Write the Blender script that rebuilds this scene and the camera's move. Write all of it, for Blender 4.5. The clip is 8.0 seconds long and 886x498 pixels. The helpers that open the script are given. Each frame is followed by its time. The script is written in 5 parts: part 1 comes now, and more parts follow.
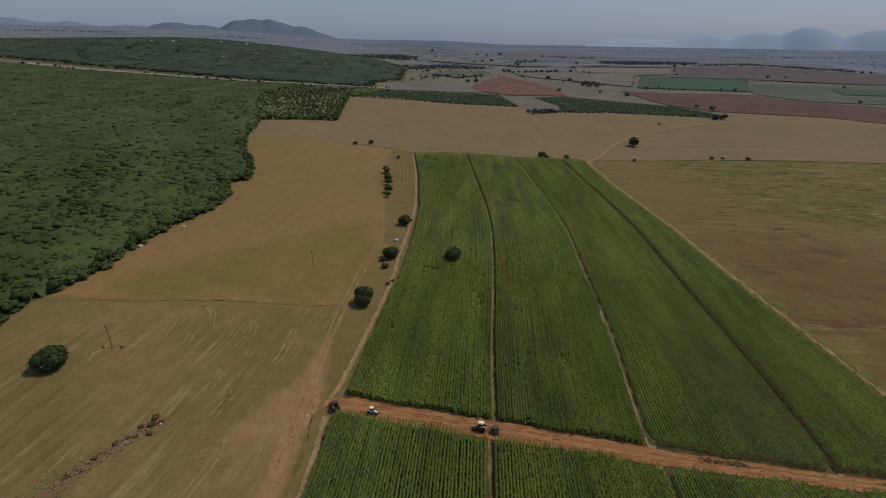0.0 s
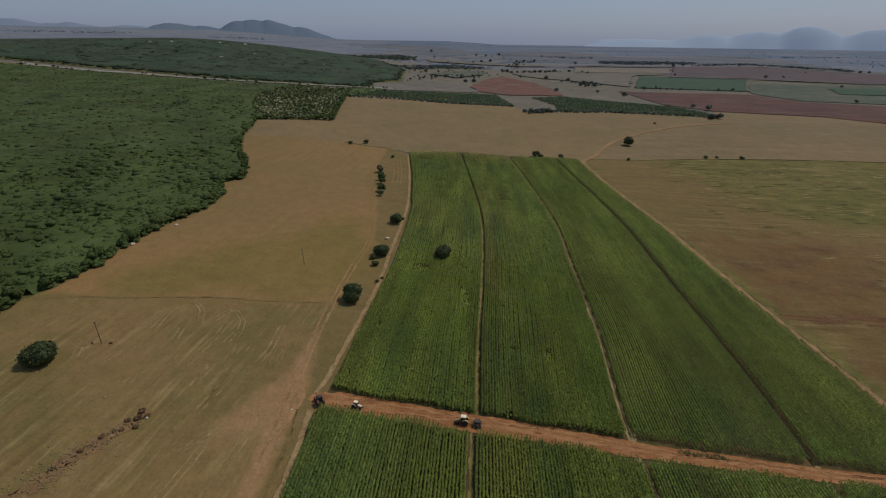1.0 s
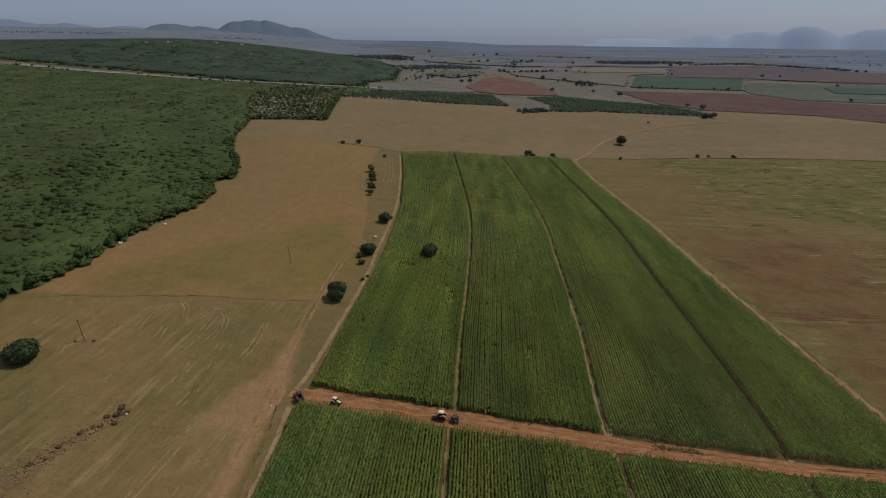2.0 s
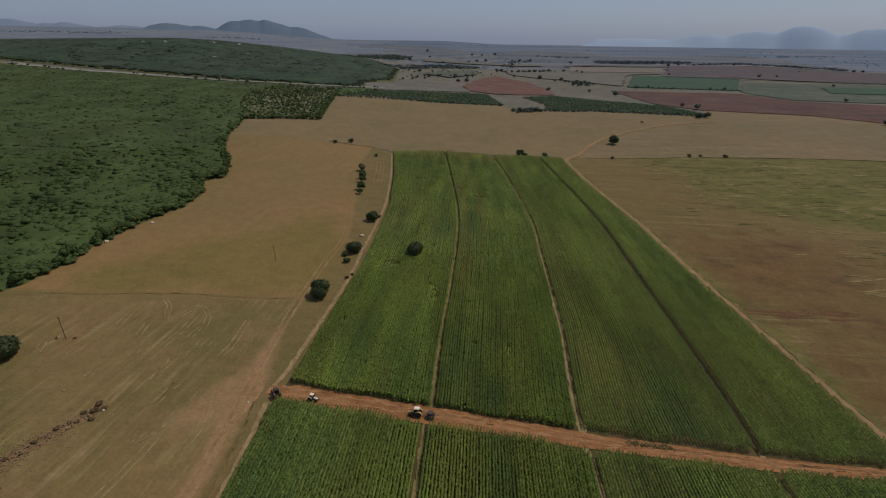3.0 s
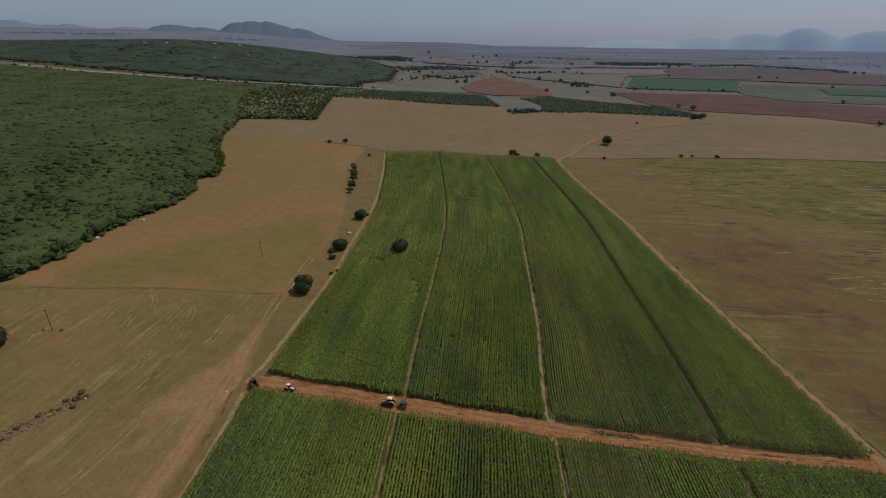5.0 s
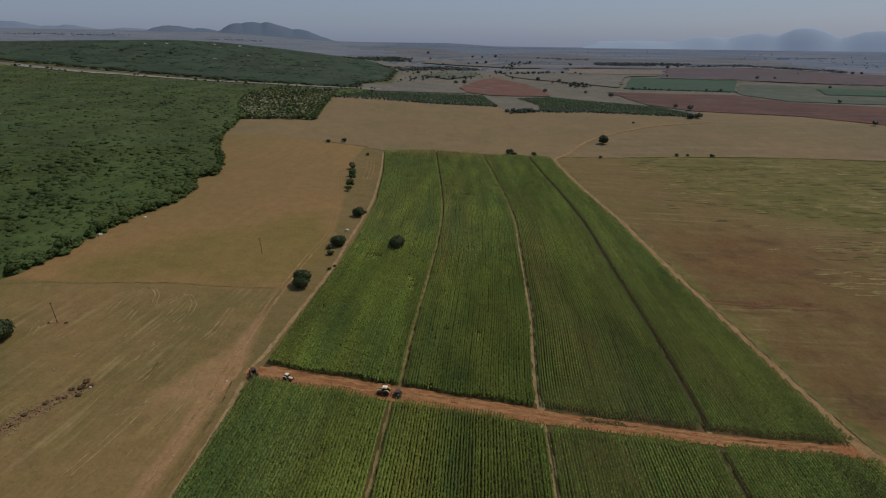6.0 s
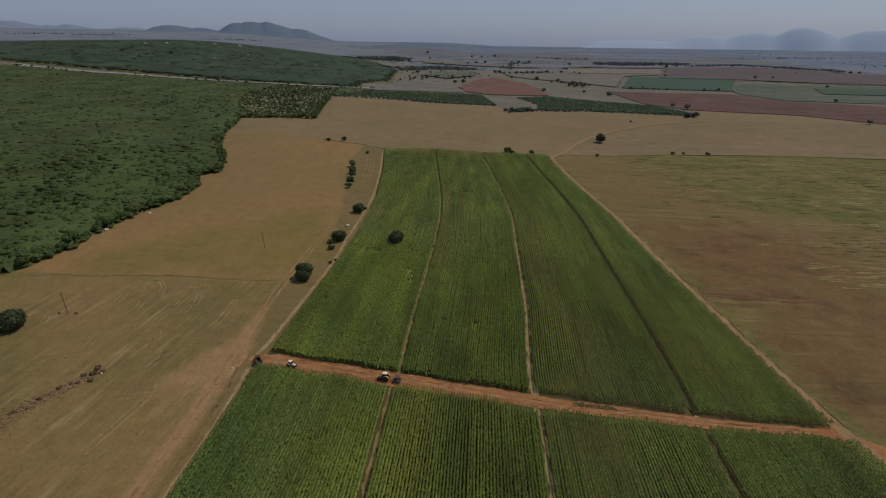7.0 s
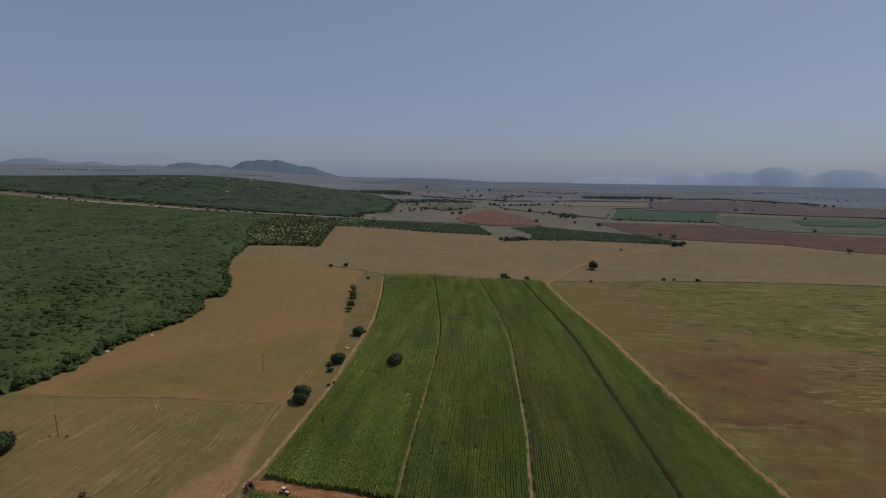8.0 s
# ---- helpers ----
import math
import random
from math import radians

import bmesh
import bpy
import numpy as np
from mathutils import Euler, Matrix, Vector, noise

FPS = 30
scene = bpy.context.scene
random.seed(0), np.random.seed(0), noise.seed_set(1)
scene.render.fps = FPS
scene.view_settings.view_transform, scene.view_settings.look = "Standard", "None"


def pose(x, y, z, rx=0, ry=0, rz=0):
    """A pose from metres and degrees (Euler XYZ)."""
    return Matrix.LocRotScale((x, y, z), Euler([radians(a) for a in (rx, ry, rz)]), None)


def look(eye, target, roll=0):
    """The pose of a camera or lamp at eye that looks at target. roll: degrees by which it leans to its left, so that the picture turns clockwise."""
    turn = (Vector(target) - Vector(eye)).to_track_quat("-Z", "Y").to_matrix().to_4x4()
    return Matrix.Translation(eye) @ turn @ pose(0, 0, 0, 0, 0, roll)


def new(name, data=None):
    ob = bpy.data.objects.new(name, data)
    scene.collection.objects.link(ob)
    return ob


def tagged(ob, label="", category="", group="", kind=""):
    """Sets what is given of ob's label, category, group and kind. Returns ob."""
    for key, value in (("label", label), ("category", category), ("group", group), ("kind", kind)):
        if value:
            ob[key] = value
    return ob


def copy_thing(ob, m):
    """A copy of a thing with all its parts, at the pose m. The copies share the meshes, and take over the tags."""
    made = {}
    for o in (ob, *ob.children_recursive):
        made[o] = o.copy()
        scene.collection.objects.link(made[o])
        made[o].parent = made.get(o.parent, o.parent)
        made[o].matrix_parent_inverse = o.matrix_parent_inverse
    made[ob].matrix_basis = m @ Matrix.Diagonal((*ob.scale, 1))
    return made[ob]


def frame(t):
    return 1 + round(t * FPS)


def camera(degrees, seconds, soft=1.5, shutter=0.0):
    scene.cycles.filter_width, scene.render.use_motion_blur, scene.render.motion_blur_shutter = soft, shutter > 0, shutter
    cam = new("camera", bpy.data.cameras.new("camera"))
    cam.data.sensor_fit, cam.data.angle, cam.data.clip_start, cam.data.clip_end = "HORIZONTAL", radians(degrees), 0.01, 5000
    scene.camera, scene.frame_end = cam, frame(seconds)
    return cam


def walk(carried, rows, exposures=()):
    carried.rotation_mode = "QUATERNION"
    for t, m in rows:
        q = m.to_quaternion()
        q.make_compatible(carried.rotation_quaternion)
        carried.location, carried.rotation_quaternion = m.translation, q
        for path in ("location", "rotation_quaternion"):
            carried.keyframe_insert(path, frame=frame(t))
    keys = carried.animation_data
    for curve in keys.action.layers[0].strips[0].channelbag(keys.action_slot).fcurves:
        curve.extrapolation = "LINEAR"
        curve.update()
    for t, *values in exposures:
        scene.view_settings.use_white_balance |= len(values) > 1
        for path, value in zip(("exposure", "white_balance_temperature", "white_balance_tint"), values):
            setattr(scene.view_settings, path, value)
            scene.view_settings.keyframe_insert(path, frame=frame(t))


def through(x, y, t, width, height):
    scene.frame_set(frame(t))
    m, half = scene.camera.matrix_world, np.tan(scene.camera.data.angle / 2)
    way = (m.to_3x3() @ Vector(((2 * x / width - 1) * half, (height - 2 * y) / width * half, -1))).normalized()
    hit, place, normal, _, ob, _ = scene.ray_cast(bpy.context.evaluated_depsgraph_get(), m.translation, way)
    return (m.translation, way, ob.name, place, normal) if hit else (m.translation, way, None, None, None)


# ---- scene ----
cam = camera(81.48, 8.0, soft=1.2)
PATH = [  # seconds, x, y, z, pitch, roll, yaw
    (0, -6.26, 3.95, 90.52, 67.978, -0.777, 4.184),
    (0.5, -4.16, 3.08, 90.34, 68.004, -0.707, 4.187),
    (1, -1.83, 2.34, 90.2, 68.016, -0.706, 4.174),
    (1.5, 0.81, 1.8, 90.09, 68.032, -0.604, 4.099),
    (3, 9.73, 0.68, 89.9, 68.006, -0.65, 3.993),
    (3.5, 12.44, 0.39, 89.83, 68.026, -0.719, 4.171),
    (4, 14.67, -0.1, 89.8, 68.079, -0.724, 4.393),
    (4.5, 16.36, -1.21, 89.77, 68.107, -0.703, 4.337),
    (6, 19.78, -7.53, 89.66, 68.206, -0.632, 4.251),
    (6.5, 20.47, -10.29, 89.61, 68.195, -0.615, 4.248),
    (7, 20.82, -13.38, 89.57, 68.173, -0.62, 4.197),
    (7.2, 20.798, -14.752, 89.562, 68.185, -0.654, 4.149),
    (7.3, 20.787, -15.438, 89.558, 68.19, -0.672, 4.125),
    (7.4, 20.776, -16.124, 89.554, 68.515, -0.689, 4.101),
    (7.5, 20.765, -16.81, 89.55, 69.7, -0.706, 4.078),
    (7.6, 20.754, -17.496, 89.546, 72.115, -0.723, 4.054),
    (7.7, 20.743, -18.182, 89.542, 74.21, -0.74, 4.03),
    (7.8, 20.732, -18.868, 89.538, 76.825, -0.758, 4.006),
    (7.9, 20.721, -19.554, 89.534, 79.62, -0.775, 3.982),
    (8, 20.71, -20.24, 89.53, 82.235, -0.792, 3.958),
]
walk(cam, [(t, pose(x, y, z, rx, ry, rz)) for t, x, y, z, rx, ry, rz in PATH], [(0, -0.2), (7.4, -0.2), (8, -0.3)])

# ---- sky, sun, exposure ----
SUN_EL, SUN_AZ = radians(58), radians(60)
world = bpy.data.worlds.new("sky")
scene.world = world
world.use_nodes = True
wn = world.node_tree
sky = wn.nodes.new("ShaderNodeTexSky")
sky.sky_type, sky.sun_disc = "NISHITA", False
sky.sun_elevation, sky.sun_rotation = SUN_EL, SUN_AZ
sky.altitude, sky.air_density, sky.dust_density, sky.ozone_density = 1300, 1.2, 5.0, 3.0
wn.nodes["Background"].inputs["Strength"].default_value = 0.073
veil = wn.nodes.new("ShaderNodeMix")  # thin even haze over the whole sky
veil.data_type = "RGBA"
veil.inputs[0].default_value = 0.5
veil.inputs[7].default_value = (4.2, 5.3, 7.9, 1)
wn.links.new(sky.outputs[0], veil.inputs[6])
wn.links.new(veil.outputs[2], wn.nodes["Background"].inputs["Color"])
sun_data = bpy.data.lights.new("sun", "SUN")
sun_data.energy, sun_data.angle, sun_data.color = 2.5, radians(0.6), (1.0, 0.93, 0.82)
sun = new("sun", sun_data)
sun.matrix_world = look((math.sin(SUN_AZ) * math.cos(SUN_EL) * 900, math.cos(SUN_AZ) * math.cos(SUN_EL) * 900, math.sin(SUN_EL) * 900), (0, 0, 0))


# ---- the lie of the land ----
def sp(v, w):
    return w * np.logaddexp(0.0, np.asarray(v, float) / w)


def ss(a, b, v):
    t = np.clip((np.asarray(v, float) - a) / (b - a), 0, 1)
    return t * t * (3 - 2 * t)


def ground(x, y):
    """Height of the land: a slope that falls to the right, a wooded hill, a plain that climbs gently to the horizon."""
    x, y = np.asarray(x, float), np.asarray(y, float)
    xe = x - sp(x - 130, 15) + sp(-300 - x, 40)
    ye = y - sp(y - 650, 40) + sp(-200 - y, 40)
    z = 0.015 * ye - 0.056 * xe + 6 * ss(420, 640, y) * (1 - ss(750, 1100, y))
    r, a = np.hypot(x, y), np.degrees(np.arctan2(x, y))
    z = z + 59 * (1 - ss(-30, -5, a)) * (1 - 0.12 * ss(30, 45, -a)) * ss(-120, -80, a) * ss(850, 1600, r) * (1 - ss(1700, 2400, r))
    z = z + 66 * ss(2000, 4900, r) + 62 * (1 - ss(-28, -12, a)) * ss(-130, -90, a) * ss(2800, 4700, r)
    return z


def gz(x, y):
    return float(ground(x, y))


def bend(y):
    """The rows and lanes run straight, then lean to the west."""
    return -0.12 * sp(np.asarray(y, float) - 260, 14)


def row_x(o, y):
    """Where the row that starts at o runs at y."""
    middle = 1 - ss(8, 38, np.abs(np.asarray(o, float) - 40))
    sway = 0.8 * ss(215, 260, y) * (1 - ss(360, 420, y)) - 1.9 * (1 - ss(110, 158, y)) * (0.55 + 0.45 * ss(98, 108, y))
    return o + bend(y) - 2.8 * ss(130, 235, y) * ss(45, 81, o) + 1.5 * ss(130, 210, y) * (1 - ss(12, 38, np.abs(o))) + sway * middle


def inside(px, py, poly):
    px, py = np.asarray(px, float), np.asarray(py, float)
    hit, n = np.zeros(px.shape, bool), len(poly)
    for i in range(n):
        (x0, y0), (x1, y1) = poly[i], poly[(i + 1) % n]
        if y0 != y1:
            hit ^= ((y0 > py) != (y1 > py)) & (px < (x1 - x0) * (py - y0) / (y1 - y0) + x0)
    return hit


def resample(line, step):
    out = [line[0]]
    for (x0, y0), (x1, y1) in zip(line, line[1:]):
        n = max(1, int(math.hypot(x1 - x0, y1 - y0) / step))
        out += [(x0 + (x1 - x0) * k / n, y0 + (y1 - y0) * k / n) for k in range(1, n + 1)]
    return out


def smooth_line(line, step=4.0):
    """A soft curve through the given corners (Catmull-Rom)."""
    p = [Vector(q) for q in line]
    p = [p[0] * 2 - p[1]] + p + [p[-1] * 2 - p[-2]]
    out = []
    for a, b, c, d in zip(p, p[1:], p[2:], p[3:]):
        n = max(2, int((c - b).length / step))
        for k in range(n):
            t = k / n
            out.append(tuple(0.5 * (2 * b + (c - a) * t + (2 * a - 5 * b + 4 * c - d) * t * t + (3 * b - a - 3 * c + d) * t ** 3)))
    return out + [tuple(p[-2])]


# ---- materials ----
def node_material(name):
    m = bpy.data.materials.new(name)
    m.use_nodes = True
    nt = m.node_tree
    bsdf = nt.nodes["Principled BSDF"]
    bsdf.inputs["Specular IOR Level"].default_value = 0.15
    return m, nt, bsdf


def add_noise(nt, coord, scale, detail=4.0, rough=0.55, stretch=None, turn=0.0):
    if stretch:
        for key, value in (("Rotation", (0, 0, radians(turn))), ("Scale", stretch)):
            mp = nt.nodes.new("ShaderNodeMapping")
            mp.inputs[key].default_value = value
            nt.links.new(coord, mp.inputs["Vector"])
            coord = mp.outputs["Vector"]
    n = nt.nodes.new("ShaderNodeTexNoise")
    n.inputs["Scale"].default_value, n.inputs["Detail"].default_value, n.inputs["Roughness"].default_value = scale, detail, rough
    nt.links.new(coord, n.inputs["Vector"])
    return n.outputs["Fac"]


def add_ramp(nt, fac, stops, interp="LINEAR"):
    r = nt.nodes.new("ShaderNodeValToRGB")
    r.color_ramp.interpolation = interp
    el = r.color_ramp.elements
    el[0].position, el[0].color = stops[0][0], (*stops[0][1], 1)
    el[1].position, el[1].color = stops[-1][0], (*stops[-1][1], 1)
    for pos, col in stops[1:-1]:
        el.new(pos).color = (*col, 1)
    nt.links.new(fac, r.inputs["Fac"])
    return r.outputs["Color"]


def add_mix(nt, a, b, fac, mode="MIX"):
    n = nt.nodes.new("ShaderNodeMix")
    n.data_type, n.blend_type = "RGBA", mode
    for key, v in ((0, fac), (6, a), (7, b)):
        if hasattr(v, "links"):
            nt.links.new(v, n.inputs[key])
        else:
            n.inputs[key].default_value = v if key == 0 else (*v, 1)
    return n.outputs[2]


def add_math(nt, op, a, b=None):
    n = nt.nodes.new("ShaderNodeMath")
    n.operation = op
    for k, v in enumerate((a, b)):
        if v is None:
            continue
        if hasattr(v, "links"):
            nt.links.new(v, n.inputs[k])
        else:
            n.inputs[k].default_value = v
    return n.outputs[0]


def grey(lo, hi, a, b):
    return [(lo, (a, a, a)), (hi, (b, b, b))]


# PLAIN goes with far covers, whose base colours are muted to imitate haze.
WARM, PLAIN = (0.848, 0.778, 0.63), (0.8, 0.8, 0.8)


def cover(nt, tc, base, other, third=None, big=0.02, streak=None, contrast=(0.38, 0.64), tint=WARM):
    """Earth, stubble or grass seen from the air: two colours in large drifts, a third in stains, marks of wheels and ploughs.
    streak: (colour, turn in degrees, width in metres, strength)."""
    tone = lambda c: tuple(v * t for v, t in zip(c, tint))
    col = add_ramp(nt, add_noise(nt, tc, big, 6, 0.62), [(contrast[0], tone(base)), (contrast[1], tone(other))])
    if third:
        f = add_ramp(nt, add_noise(nt, tc, big * 2.7, 7, 0.66), grey(0.5, 0.7, 0, 1))
        col = add_mix(nt, col, tone(third), f)
    if streak:
        scol, turn, width, strength = streak
        s = add_noise(nt, tc, 1.0 / width, 5, 0.6, (1, 0.06, 1), turn)
        gate = add_ramp(nt, add_noise(nt, tc, big * 1.9, 3), grey(0.42, 0.62, 0, 1))
        f = add_math(nt, "MULTIPLY", add_ramp(nt, s, grey(0.53, 0.66, 0, strength)), gate)
        col = add_mix(nt, col, tone(scol), f)
        dark = tuple(v * 0.62 for v in tone(base))
        f = add_math(nt, "MULTIPLY", add_ramp(nt, s, grey(0.36, 0.45, strength * 0.8, 0)), gate)
        col = add_mix(nt, col, dark, f)
    return col


def finish(nt, bsdf, tc, col, fine, bump, spread=0.33):
    grain = add_noise(nt, tc, fine, 5, 0.7)
    col = add_mix(nt, col, add_ramp(nt, grain, grey(0.25, 0.75, 1 - spread, 1 + spread)), 1.0, "MULTIPLY")
    mid = add_noise(nt, tc, fine * 0.17, 5, 0.65)
    col = add_mix(nt, col, add_ramp(nt, mid, grey(0.3, 0.7, 1 - spread * 0.55, 1 + spread * 0.55)), 1.0, "MULTIPLY")
    nt.links.new(col, bsdf.inputs["Base Color"])
    bsdf.inputs["Roughness"].default_value = 0.95
    bp = nt.nodes.new("ShaderNodeBump")
    bp.inputs["Strength"].default_value, bp.inputs["Distance"].default_value = bump, 0.35
    nt.links.new(grain, bp.inputs["Height"])
    nt.links.new(bp.outputs[0], bsdf.inputs["Normal"])


def soil(name, base, other, third=None, big=0.02, fine=1.3, streak=None, bump=0.25, contrast=(0.38, 0.64), tint=WARM):
    m, nt, bsdf = node_material(name)
    tc = nt.nodes.new("ShaderNodeTexCoord").outputs["Object"]
    finish(nt, bsdf, tc, cover(nt, tc, base, other, third, big, streak, contrast, tint), fine, bump)
    return m


def blended(name, covers, fine=1.2, bump=0.25, ragged=0.7):
    """Several covers that grade into each other: each after the first comes with the name of the mesh attribute that says where it lies."""
    m, nt, bsdf = node_material(name)
    tc = nt.nodes.new("ShaderNodeTexCoord").outputs["Object"]
    col = cover(nt, tc, **covers[0][1])
    for k, (key, args) in enumerate(covers[1:]):
        at = nt.nodes.new("ShaderNodeAttribute")
        at.attribute_name = key
        n = add_noise(nt, tc, 0.09 + 0.05 * k, 6, 0.65)
        f = add_math(nt, "ADD", at.outputs["Fac"], add_math(nt, "MULTIPLY", add_math(nt, "SUBTRACT", n, 0.5), ragged))
        col = add_mix(nt, col, cover(nt, tc, **args), add_ramp(nt, f, grey(0.28, 0.72, 0, 1)))
    finish(nt, bsdf, tc, col, fine, bump, 0.2)
    return m


def foliage(name, dark, mid, light, drift=0.02, drift_col=None, stretch=None, through=0.25, drift_range=(0.42, 0.66), ripe=None, tones=None):
    """Leaves: each clump has its own green, and slow drifts of another tone run through the stand."""
    m, nt, bsdf = node_material(name)
    tc = nt.nodes.new("ShaderNodeNewGeometry")
    info = nt.nodes.new("ShaderNodeObjectInfo")
    r = add_math(nt, "ADD", add_math(nt, "MULTIPLY", tc.outputs["Random Per Island"], 0.8), add_math(nt, "MULTIPLY", info.outputs["Random"], 0.2))
    col = add_ramp(nt, r, [(0.0, dark), (0.55, mid), (1.0, light)])
    if drift_col:
        f = add_ramp(nt, add_noise(nt, tc.outputs["Position"], drift, 5, 0.6, stretch), grey(drift_range[0], drift_range[1], 0, 0.75))
        col = add_mix(nt, col, drift_col, f)
    if ripe:  # plants that yellow early, where the mesh says so
        at = nt.nodes.new("ShaderNodeAttribute")
        at.attribute_name = "ripe"
        col = add_mix(nt, col, ripe, at.outputs["Fac"])
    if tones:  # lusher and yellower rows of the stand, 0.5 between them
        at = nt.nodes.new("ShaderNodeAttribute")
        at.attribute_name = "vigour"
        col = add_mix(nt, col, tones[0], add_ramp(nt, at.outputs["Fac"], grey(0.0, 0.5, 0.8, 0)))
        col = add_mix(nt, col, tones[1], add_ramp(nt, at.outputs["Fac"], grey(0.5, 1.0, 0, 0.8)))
    f = add_noise(nt, tc.outputs["Position"], drift * 3.1, 4, 0.6, stretch)
    col = add_mix(nt, col, add_ramp(nt, f, grey(0.3, 0.7, 0.68, 1.32)), 1.0, "MULTIPLY")
    nt.links.new(col, bsdf.inputs["Base Color"])
    bsdf.inputs["Roughness"].default_value = 0.6
    tr = nt.nodes.new("ShaderNodeBsdfTranslucent")
    nt.links.new(col, tr.inputs["Color"])
    mx = nt.nodes.new("ShaderNodeMixShader")
    mx.inputs[0].default_value = through
    nt.links.new(bsdf.outputs[0], mx.inputs[1])
    nt.links.new(tr.outputs[0], mx.inputs[2])
    nt.links.new(mx.outputs[0], nt.nodes["Material Output"].inputs["Surface"])
    return m


def painted(name, colour, rough=0.45, metal=0.0, dirt=(0.22, 0.13, 0.07), dirt_amount=0.5):
    m, nt, bsdf = node_material(name)
    tc = nt.nodes.new("ShaderNodeTexCoord").outputs["Object"]
    f = add_ramp(nt, add_noise(nt, tc, 3.0, 6, 0.65), grey(0.45, 0.75, 0, dirt_amount))
    col = add_mix(nt, colour, dirt, f)
    nt.links.new(col, bsdf.inputs["Base Color"])
    bsdf.inputs["Roughness"].default_value, bsdf.inputs["Metallic"].default_value = rough, metal
    bsdf.inputs["Specular IOR Level"].default_value = 0.2
    return m


VELD = soil("veld", (0.152, 0.136, 0.097), (0.185, 0.158, 0.115), (0.122, 0.12, 0.082), big=0.006, fine=0.25, tint=PLAIN)
FAINT_RUT = soil("faint_rut", (0.285, 0.195, 0.1), (0.255, 0.175, 0.088), (0.225, 0.155, 0.075), big=0.1, fine=1.6)
DARK_GRASS = soil("dark_grass_line", (0.17, 0.13, 0.06), (0.20, 0.15, 0.07), (0.14, 0.115, 0.052), big=0.09, fine=1.6)
VERGE = soil("verge_grass", (0.17, 0.14, 0.065), (0.12, 0.125, 0.05), (0.23, 0.17, 0.09), big=0.05, fine=1.4)
FAR_PASTURE = soil("far_pasture", (0.172, 0.148, 0.115), (0.155, 0.138, 0.108), (0.122, 0.122, 0.092), big=0.005, fine=0.15, tint=PLAIN)
MAIZE_SOIL = soil("maize_soil", (0.10, 0.075, 0.04), (0.08, 0.075, 0.032), (0.13, 0.09, 0.05), big=0.06, fine=1.6)
RED_DIRT = soil("red_dirt", (0.34, 0.168, 0.083), (0.265, 0.12, 0.056), (0.36, 0.20, 0.104), big=0.09, fine=1.8, streak=((0.37, 0.22, 0.125), 88, 0.9, 0.5), contrast=(0.42, 0.58))
DUST_EARTH = soil("trampled_dust", (0.335, 0.213, 0.122), (0.30, 0.187, 0.104), (0.26, 0.165, 0.09), big=0.12, fine=1.6)
PALE_DIRT = soil("pale_dirt", (0.32, 0.215, 0.124), (0.275, 0.178, 0.10), (0.19, 0.14, 0.065), big=0.08, fine=1.8)
PALE_STRAW = soil("pale_straw", (0.31, 0.245, 0.14), (0.25, 0.19, 0.10), (0.21, 0.165, 0.08), big=0.15, fine=2.0)
# Dark weeds; the shadow band along the third lane is painted in here too.
SHADED_WEEDY_LANE = soil("shaded_weedy_lane", (0.06, 0.068, 0.028), (0.08, 0.078, 0.034), (0.05, 0.06, 0.024), big=0.15, fine=2.0)
LANE_DIRT = soil("grassy_lane", (0.25, 0.205, 0.1), (0.175, 0.158, 0.066), (0.11, 0.12, 0.042), big=0.11, fine=2.0, contrast=(0.44, 0.58))
EDGE_SAND = soil("sandy_edge", (0.335, 0.25, 0.15), (0.28, 0.2, 0.115), (0.21, 0.16, 0.08), big=0.12, fine=1.8)
STONY_EARTH = soil("stony_brown_earth", (0.225, 0.145, 0.08), (0.18, 0.122, 0.064), (0.24, 0.175, 0.11), big=0.35, fine=2.0)
LANE_SAND = soil("sandy_lane", (0.31, 0.25, 0.145), (0.245, 0.2, 0.105), (0.14, 0.14, 0.055), big=0.13, fine=2.0, contrast=(0.42, 0.6))
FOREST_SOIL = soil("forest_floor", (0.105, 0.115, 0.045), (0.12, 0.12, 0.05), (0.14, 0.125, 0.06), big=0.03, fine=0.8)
STONY = soil("stony_clearing", (0.11, 0.118, 0.055), (0.092, 0.108, 0.046), (0.21, 0.185, 0.125), big=0.03, fine=0.3)
TAN_FAR = soil("far_tan_stubble", (0.205, 0.165, 0.125), (0.185, 0.155, 0.118), (0.15, 0.14, 0.108), big=0.004, fine=0.12, streak=((0.23, 0.195, 0.15), 84, 14.0, 0.6), tint=PLAIN)
ROAD_FAR = soil("pale_gravel", (0.33, 0.30, 0.24), (0.27, 0.25, 0.195), (0.16, 0.16, 0.11), big=0.03, fine=0.3, tint=PLAIN)
RED_PLOUGH = soil("red_ploughland", (0.100, 0.054, 0.041), (0.128, 0.062, 0.044), (0.118, 0.082, 0.062), big=0.007, fine=0.12, streak=((0.195, 0.125, 0.09), 84, 8.0, 0.9), tint=PLAIN)
BRIGHT_RED = soil("bright_red_earth", (0.178, 0.084, 0.058), (0.142, 0.07, 0.05), (0.19, 0.14, 0.105), big=0.009, fine=0.12, tint=PLAIN)
HAZED_PLOUGH = soil("hazed_ploughland", (0.118, 0.085, 0.08), (0.096, 0.083, 0.087), (0.13, 0.072, 0.066), big=0.004, fine=0.1, streak=((0.18, 0.15, 0.13), 84, 14.0, 0.5), tint=PLAIN)
GREEN_CROP = soil("green_crop", (0.052, 0.090, 0.054), (0.060, 0.100, 0.058), (0.048, 0.080, 0.048), big=0.01, fine=0.3, tint=PLAIN)
